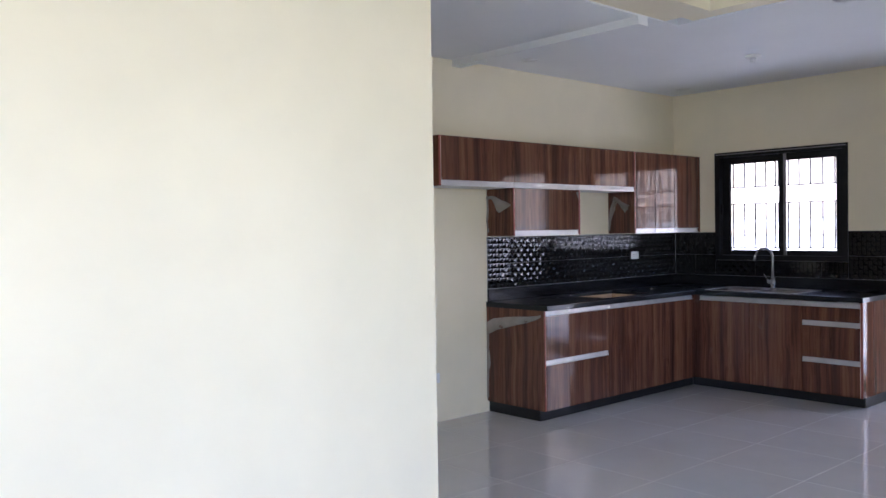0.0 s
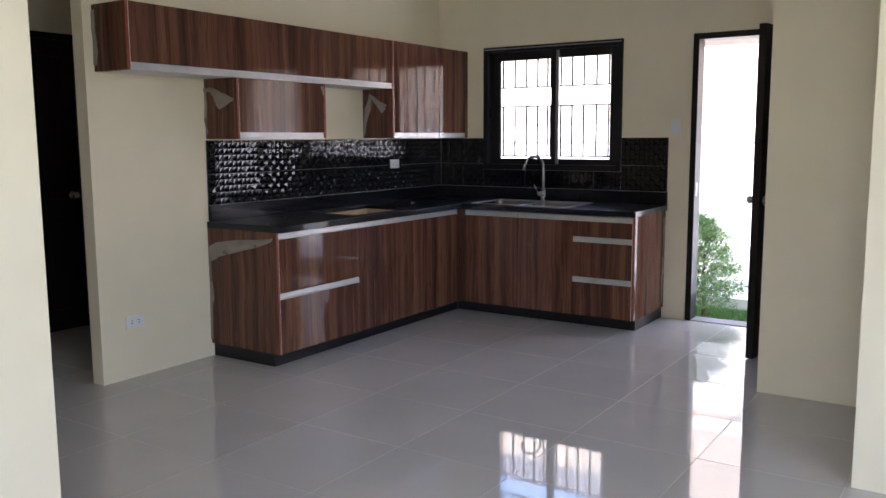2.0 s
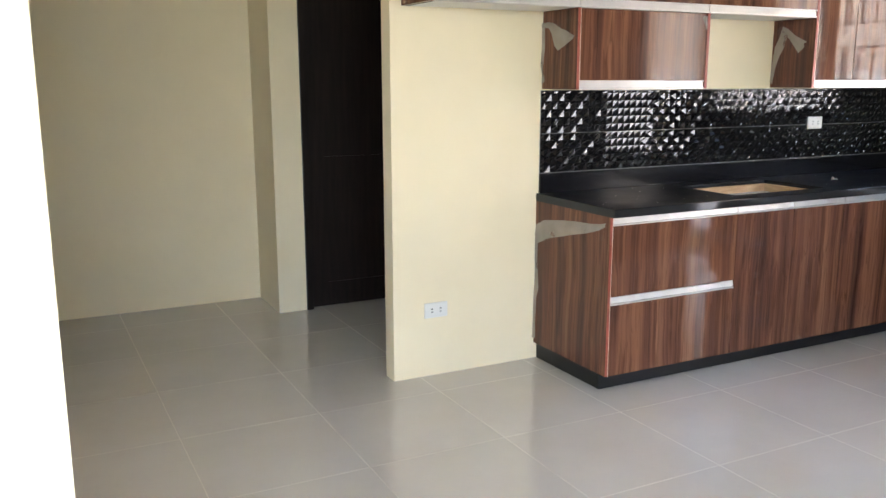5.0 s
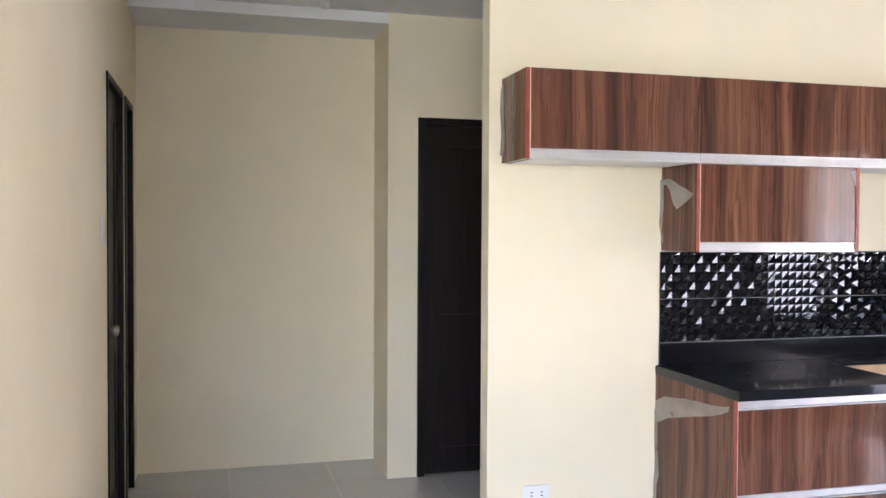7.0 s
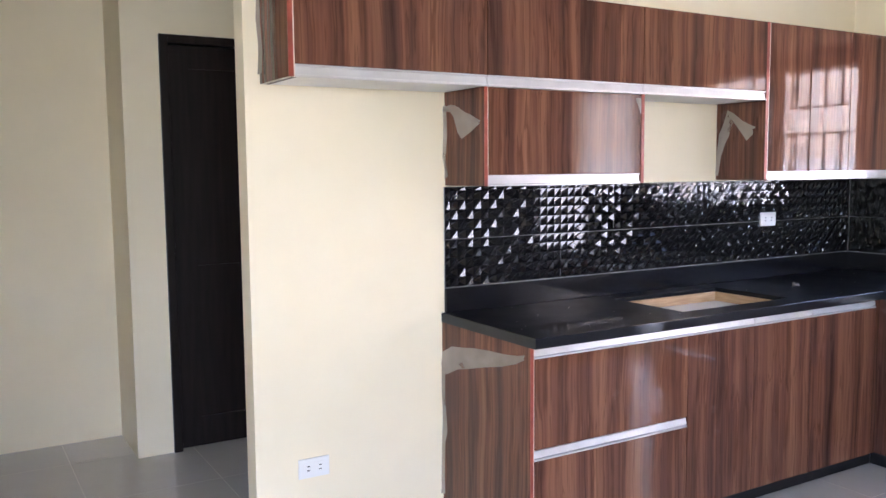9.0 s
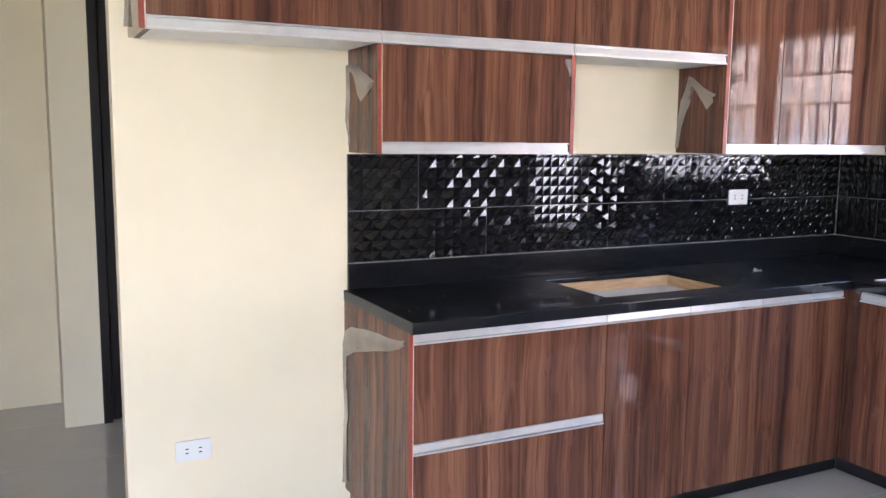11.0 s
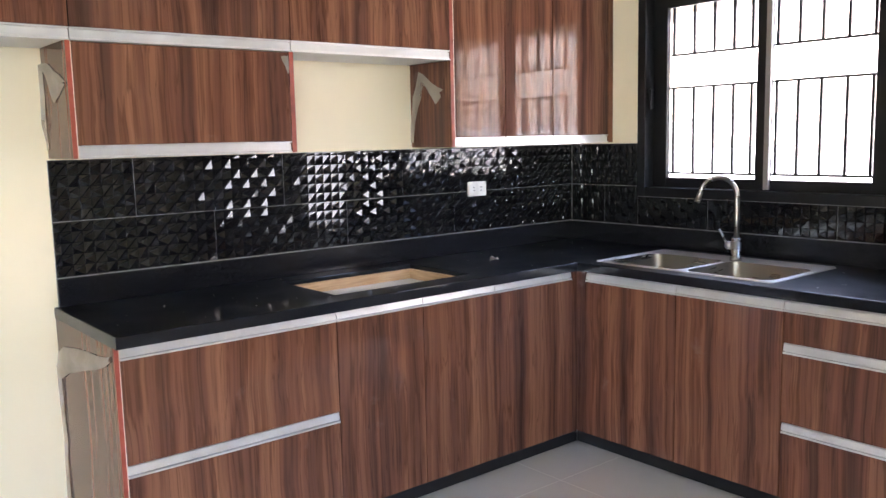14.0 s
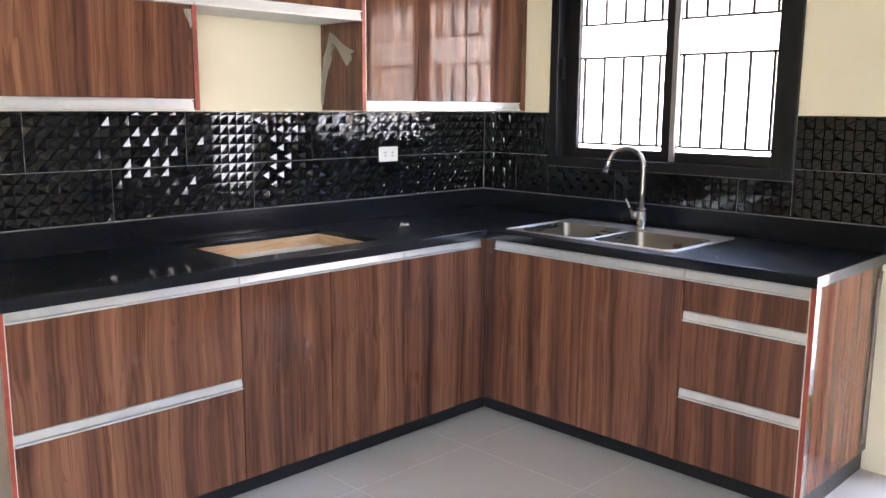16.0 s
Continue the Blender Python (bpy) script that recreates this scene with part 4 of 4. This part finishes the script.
bush = thing("bush", (0.92, -2.19, -0.16), "small green conifer bush beside the boundary wall", "bush")
rnd = random.Random(21)
bx, by = 0.92, -2.19
bm = bmesh.new()
tube(bm, [(bx, by, -0.17), (bx + 0.01, by, 0.0), (bx - 0.01, by + 0.01, 0.25), (bx, by, 0.60)], [0.022, 0.018, 0.012, 0.004], 8)
for k in range(26):
    a, z = rnd.random() * 6.28, rnd.uniform(-0.08, 0.55)
    ln = 0.24 * (1 - 0.75 * max(0, z) / 0.75)
    tube(bm, [(bx, by, z), (bx + math.cos(a) * ln * 0.6, by + math.sin(a) * ln * 0.6, z + 0.06), (bx + math.cos(a) * ln, by + math.sin(a) * ln, z + 0.13)], [0.006, 0.004, 0.002], 5)
part("trunk", bm, BARK, bush)
verts, faces = [], []
for k in range(230):
    # one feathery spray: leaves along a twig that leans outwards and up
    a, z0 = rnd.random() * 6.28, -0.06 + 0.74 * rnd.random() ** 1.15
    reach = 0.36 * max(0.05, 1 - abs((z0 - 0.12) / (0.62 if z0 > 0.12 else 0.42)) ** 1.5) ** 0.8 * rnd.uniform(0.72, 1.12)
    tip = Vector((math.cos(a) * reach, math.sin(a) * reach, rnd.uniform(0.02, 0.10)))
    for q in range(100):
        f = rnd.random() ** 0.7
        p = Vector((bx, by, z0)) + tip * f + Vector((rnd.gauss(0, 0.016), rnd.gauss(0, 0.016), rnd.gauss(0, 0.020)))
        d = (tip.normalized() + Vector((rnd.uniform(-.9, .9), rnd.uniform(-.9, .9), rnd.uniform(-.3, 1.1)))).normalized()
        side = Matrix.Rotation(rnd.random() * 6.28, 3, d) @ d.orthogonal().normalized()
        ln, wd = rnd.uniform(0.014, 0.030), rnd.uniform(0.0025, 0.005)
        i0 = len(verts)
        verts += [p, p + d * ln * 0.5 + side * wd, p + d * ln, p + d * ln * 0.5 - side * wd]
        faces.append((i0, i0 + 1, i0 + 2, i0 + 3))
me = bpy.data.meshes.new("crown")
me.from_pydata(verts, [], faces)
me.transform(Matrix.Translation(-ORIGIN[bush]))
me.materials.append(LEAF)
crown = new("crown", me)
crown.parent = bush

verts, faces = [], []
for k in range(15000):
    x, y = rnd.uniform(0.43, 1.36), rnd.uniform(-3.4, -1.2)
    ln, a = rnd.uniform(0.02, 0.055), rnd.random() * 6.28
    lean = Vector((rnd.uniform(-.5, .5), rnd.uniform(-.5, .5), 1)).normalized() * ln
    s = Vector((math.cos(a), math.sin(a), 0)) * 0.003
    p = Vector((x, y, -0.162))
    i0 = len(verts)
    verts += [p - s, p + s, p + lean]
    faces.append((i0, i0 + 1, i0 + 2))
me = bpy.data.meshes.new("grass")
me.from_pydata(verts, [], faces)
me.materials.append(GRASS)
tagged(new("grass", me), "short green grass outside the back door", "grass", kind="stuff")


# ---- wall tiles over the worktop ----
LEAN = (0.0011, -0.0017)      # how the two kinds of facet lean


def relief_tile(u0, u1, w0, w1, cell_u, cell_w, leans=LEAN):
    """A glazed tile cut to u0..u1 and w0..w1 of the whole. Its cells alternate: a flat raised triangle, a leaning one. x along, y out, z up."""
    bm = bmesh.new()
    us = [u0] + [k * cell_u for k in range(1, 60) if u0 + 0.004 < k * cell_u < u1 - 0.004] + [u1]
    ws = [w0] + [k * cell_w for k in range(1, 20) if w0 + 0.004 < k * cell_w < w1 - 0.004] + [w1]
    g = {(i, j): bm.verts.new((u, 0.0066, w)) for i, u in enumerate(us) for j, w in enumerate(ws)}
    for i in range(len(us) - 1):
        for j in range(len(ws) - 1):
            du, dw = us[i + 1] - us[i], ws[j + 1] - ws[j]
            ci, cj = int((us[i] + us[i + 1]) / 2 / cell_u), int((ws[j] + ws[j + 1]) / 2 / cell_w)
            h = ((ci * 7 + cj * 13) * 2654435761 % 1000) / 1000
            c = (g[i, j], g[i + 1, j], g[i + 1, j + 1], g[i, j + 1])

            def at(fu, fw, rise):
                return bm.verts.new((us[i] + du * fu, 0.0066 + rise, ws[j] + dw * fw))
            tilt = 0.0004 * (h - 0.5)
            sway = leans[0] * (0.7 + 1.2 * h)
            nod = 0.0008 * (h - 0.5)
            if (ci + cj) % 2:
                a, b2, d = at(0.10, 0.08, 0.0062 + sway), at(0.93, 0.08, 0.0062 - sway), at(0.86, 0.92, 0.0062 - sway * 0.8 + nod)
                a0, d0 = at(0.05, 0.13, 0.0), at(0.79, 0.96, 0.0)
                for q in ((c[0], c[1], b2, a), (c[1], c[2], d, b2), (c[2], c[3], d0), (c[2], d0, d), (c[3], c[0], a0, d0), (a0, a, d, d0), (c[0], a, a0), (a, b2, d)):
                    bm.faces.new(q)
            else:
                lean = leans[1] * (0.6 + 0.9 * h)
                a, b2, d = at(0.12, 0.50, 0.0058 + lean + tilt), at(0.92, 0.10, 0.0058), at(0.92, 0.90, 0.0058 + tilt)
                a1, d1 = at(0.06, 0.60, 0.0), at(0.85, 0.97, 0.0)
                for q in ((c[2], c[3], a1, d1), (a1, a, d, d1), (c[2], d1, d), (c[0], c[1], b2, a), (c[3], c[0], a, a1), (c[1], c[2], d, b2), (a, b2, d)):
                    bm.faces.new(q)
    edge = [e for e in bm.edges if len(e.link_faces) == 1]
    made = bmesh.ops.extrude_edge_only(bm, edges=edge)
    for w in (q for q in made["geom"] if isinstance(q, bmesh.types.BMVert)):
        w.co.y = 0.001
    bmesh.ops.recalc_face_normals(bm, faces=bm.faces[:])
    return bm


TW, TH, JOINT = 0.632, 0.205, 0.0011
Z0, ZM, Z1 = SPLASH + 0.0022, 1.207, 1.428


def lay(wall, place, rows, leans=LEAN):
    """Rows of tiles: (zlow, zhigh, cuts along the wall, first tile's offset, lower offset in the tile)."""
    for lo, hi, cuts, first, low in rows:
        off = first
        for a, c in zip(cuts, cuts[1:]):
            ln = c - a
            bm = relief_tile(off + JOINT, off + ln - JOINT, low + JOINT, low + hi - lo - JOINT, TW / 16, TH / 5, leans)
            bmesh.ops.translate(bm, verts=bm.verts[:], vec=(-off, 0, -low))
            me = mesh_of("wall_tile", bm, GLAZE)
            ob = new("wall_tile", me)
            ob.matrix_basis = place(a, lo)
            ob.parent = wall
            off = 0.0


bed = structure("tile_bed_north", boxes((-2.748, -0.0005, SPLASH + 0.0002, -0.0035, -0.0062, Z1)), TILE_GROUT, "grey grout bed of the black tiled splashback", "wall tiling")
lay(bed, lambda s, w: Matrix.Translation((s, -0.001, w)) @ Matrix.Diagonal((1, -1, 1, 1)), (
    (ZM, Z1, (-2.748, -2.447, -1.815, -1.183, -0.551, -0.004), 0.331, 0.0),
    (Z0, ZM, (-2.748, -2.133, -1.501, -0.869, -0.237, -0.004), 0.017, 0.0)))
TY = 2.135
bed = structure("tile_bed_east", boxes((-0.0005, -0.0035, SPLASH + 0.0002, -0.0062, WY0 + 0.013, Z1), (-0.0005, WY0 + 0.013, SPLASH + 0.0002, -0.0062, WY1 - 0.013, WZ0 - 0.013),
                (-0.0005, WY1 - 0.013, SPLASH + 0.0002, -0.0062, -TY, Z1)), TILE_GROUT, "grey grout bed of the black tiled splashback", "wall tiling")
east = lambda s, w: Matrix(((0, -1, 0, -0.001), (-1, 0, 0, -s), (0, 0, 1, w), (0, 0, 0, 1)))
lay(bed, east, (
    (ZM, Z1, (0.016, -WY0 - 0.014), 0.05, 0.0), (ZM, Z1, (-WY1 + 0.014, TY), 0.28, 0.0),
    (Z0, ZM, (0.016, 0.250, -WY0 - 0.014), 0.398, 0.0), (Z0, WZ0 - 0.014, (-WY0 - 0.014, 0.885, 1.517, -WY1 + 0.014), 0.212, 0.0),
    (Z0, ZM, (-WY1 + 0.014, TY), 0.226, 0.0)), (0.0002, 0.0004))
part("tile_trim", boxes((-0.0005, -TY - 0.0005, SPLASH, -0.010, -TY - 0.004, Z1)), BLACK_ALU, bed)

# ---- floor ----
floor = structure("floor", boxes((-9.6, -7.5, -0.15, 0.149, 2.3, -0.0009)), GROUT, "polished pale grey porcelain tile floor", "floor")
PX, PY, FX, FY = 0.612, 0.608, -0.992, -0.830
tile_meshes = {}


def floor_tile(w, d):
    key = (round(w, 3), round(d, 3))
    if key not in tile_meshes:
        bm = bmesh.new()
        k = 0.0009
        q = [[bm.verts.new((x, y, z)) for x, y in ((-a, -c), (a, -c), (a, c), (-a, c))]
             for a, c, z in ((w / 2, d / 2, -0.0012), (w / 2, d / 2, -0.0006), (w / 2 - k, d / 2 - k, 0.0))]
        for lo, hi in zip(q, q[1:]):
            for i in range(4):
                bm.faces.new((lo[i], lo[(i + 1) % 4], hi[(i + 1) % 4], hi[i]))
        bm.faces.new(q[-1])
        tile_meshes[key] = mesh_of("floor_tile", bm, PORCELAIN)
    return tile_meshes[key]


for i in range(-14, 3):
    for j in range(-12, 6):
        x0, x1, y0, y1 = FX + i * PX, FX + (i + 1) * PX, FY + j * PY, FY + (j + 1) * PY
        x0, x1, y0, y1 = max(x0, -9.35), min(x1, -0.002), max(y0, -7.2), min(y1, HNY)
        if x1 - x0 < 0.02 or y1 - y0 < 0.02 or (y0 > 1.6 and x0 > -3.6) or (y0 > -1.85 and x1 < -5.3) or (x0 > -1.6 and y1 < -3.25) or (x0 > -2.7 and y1 < -5.2):
            continue
        ob = new("floor_tile", floor_tile(x1 - x0 - 0.0029, y1 - y0 - 0.0029))
        ob.location = ((x0 + x1) / 2, (y0 + y1) / 2, 0)
        ob.parent = floor
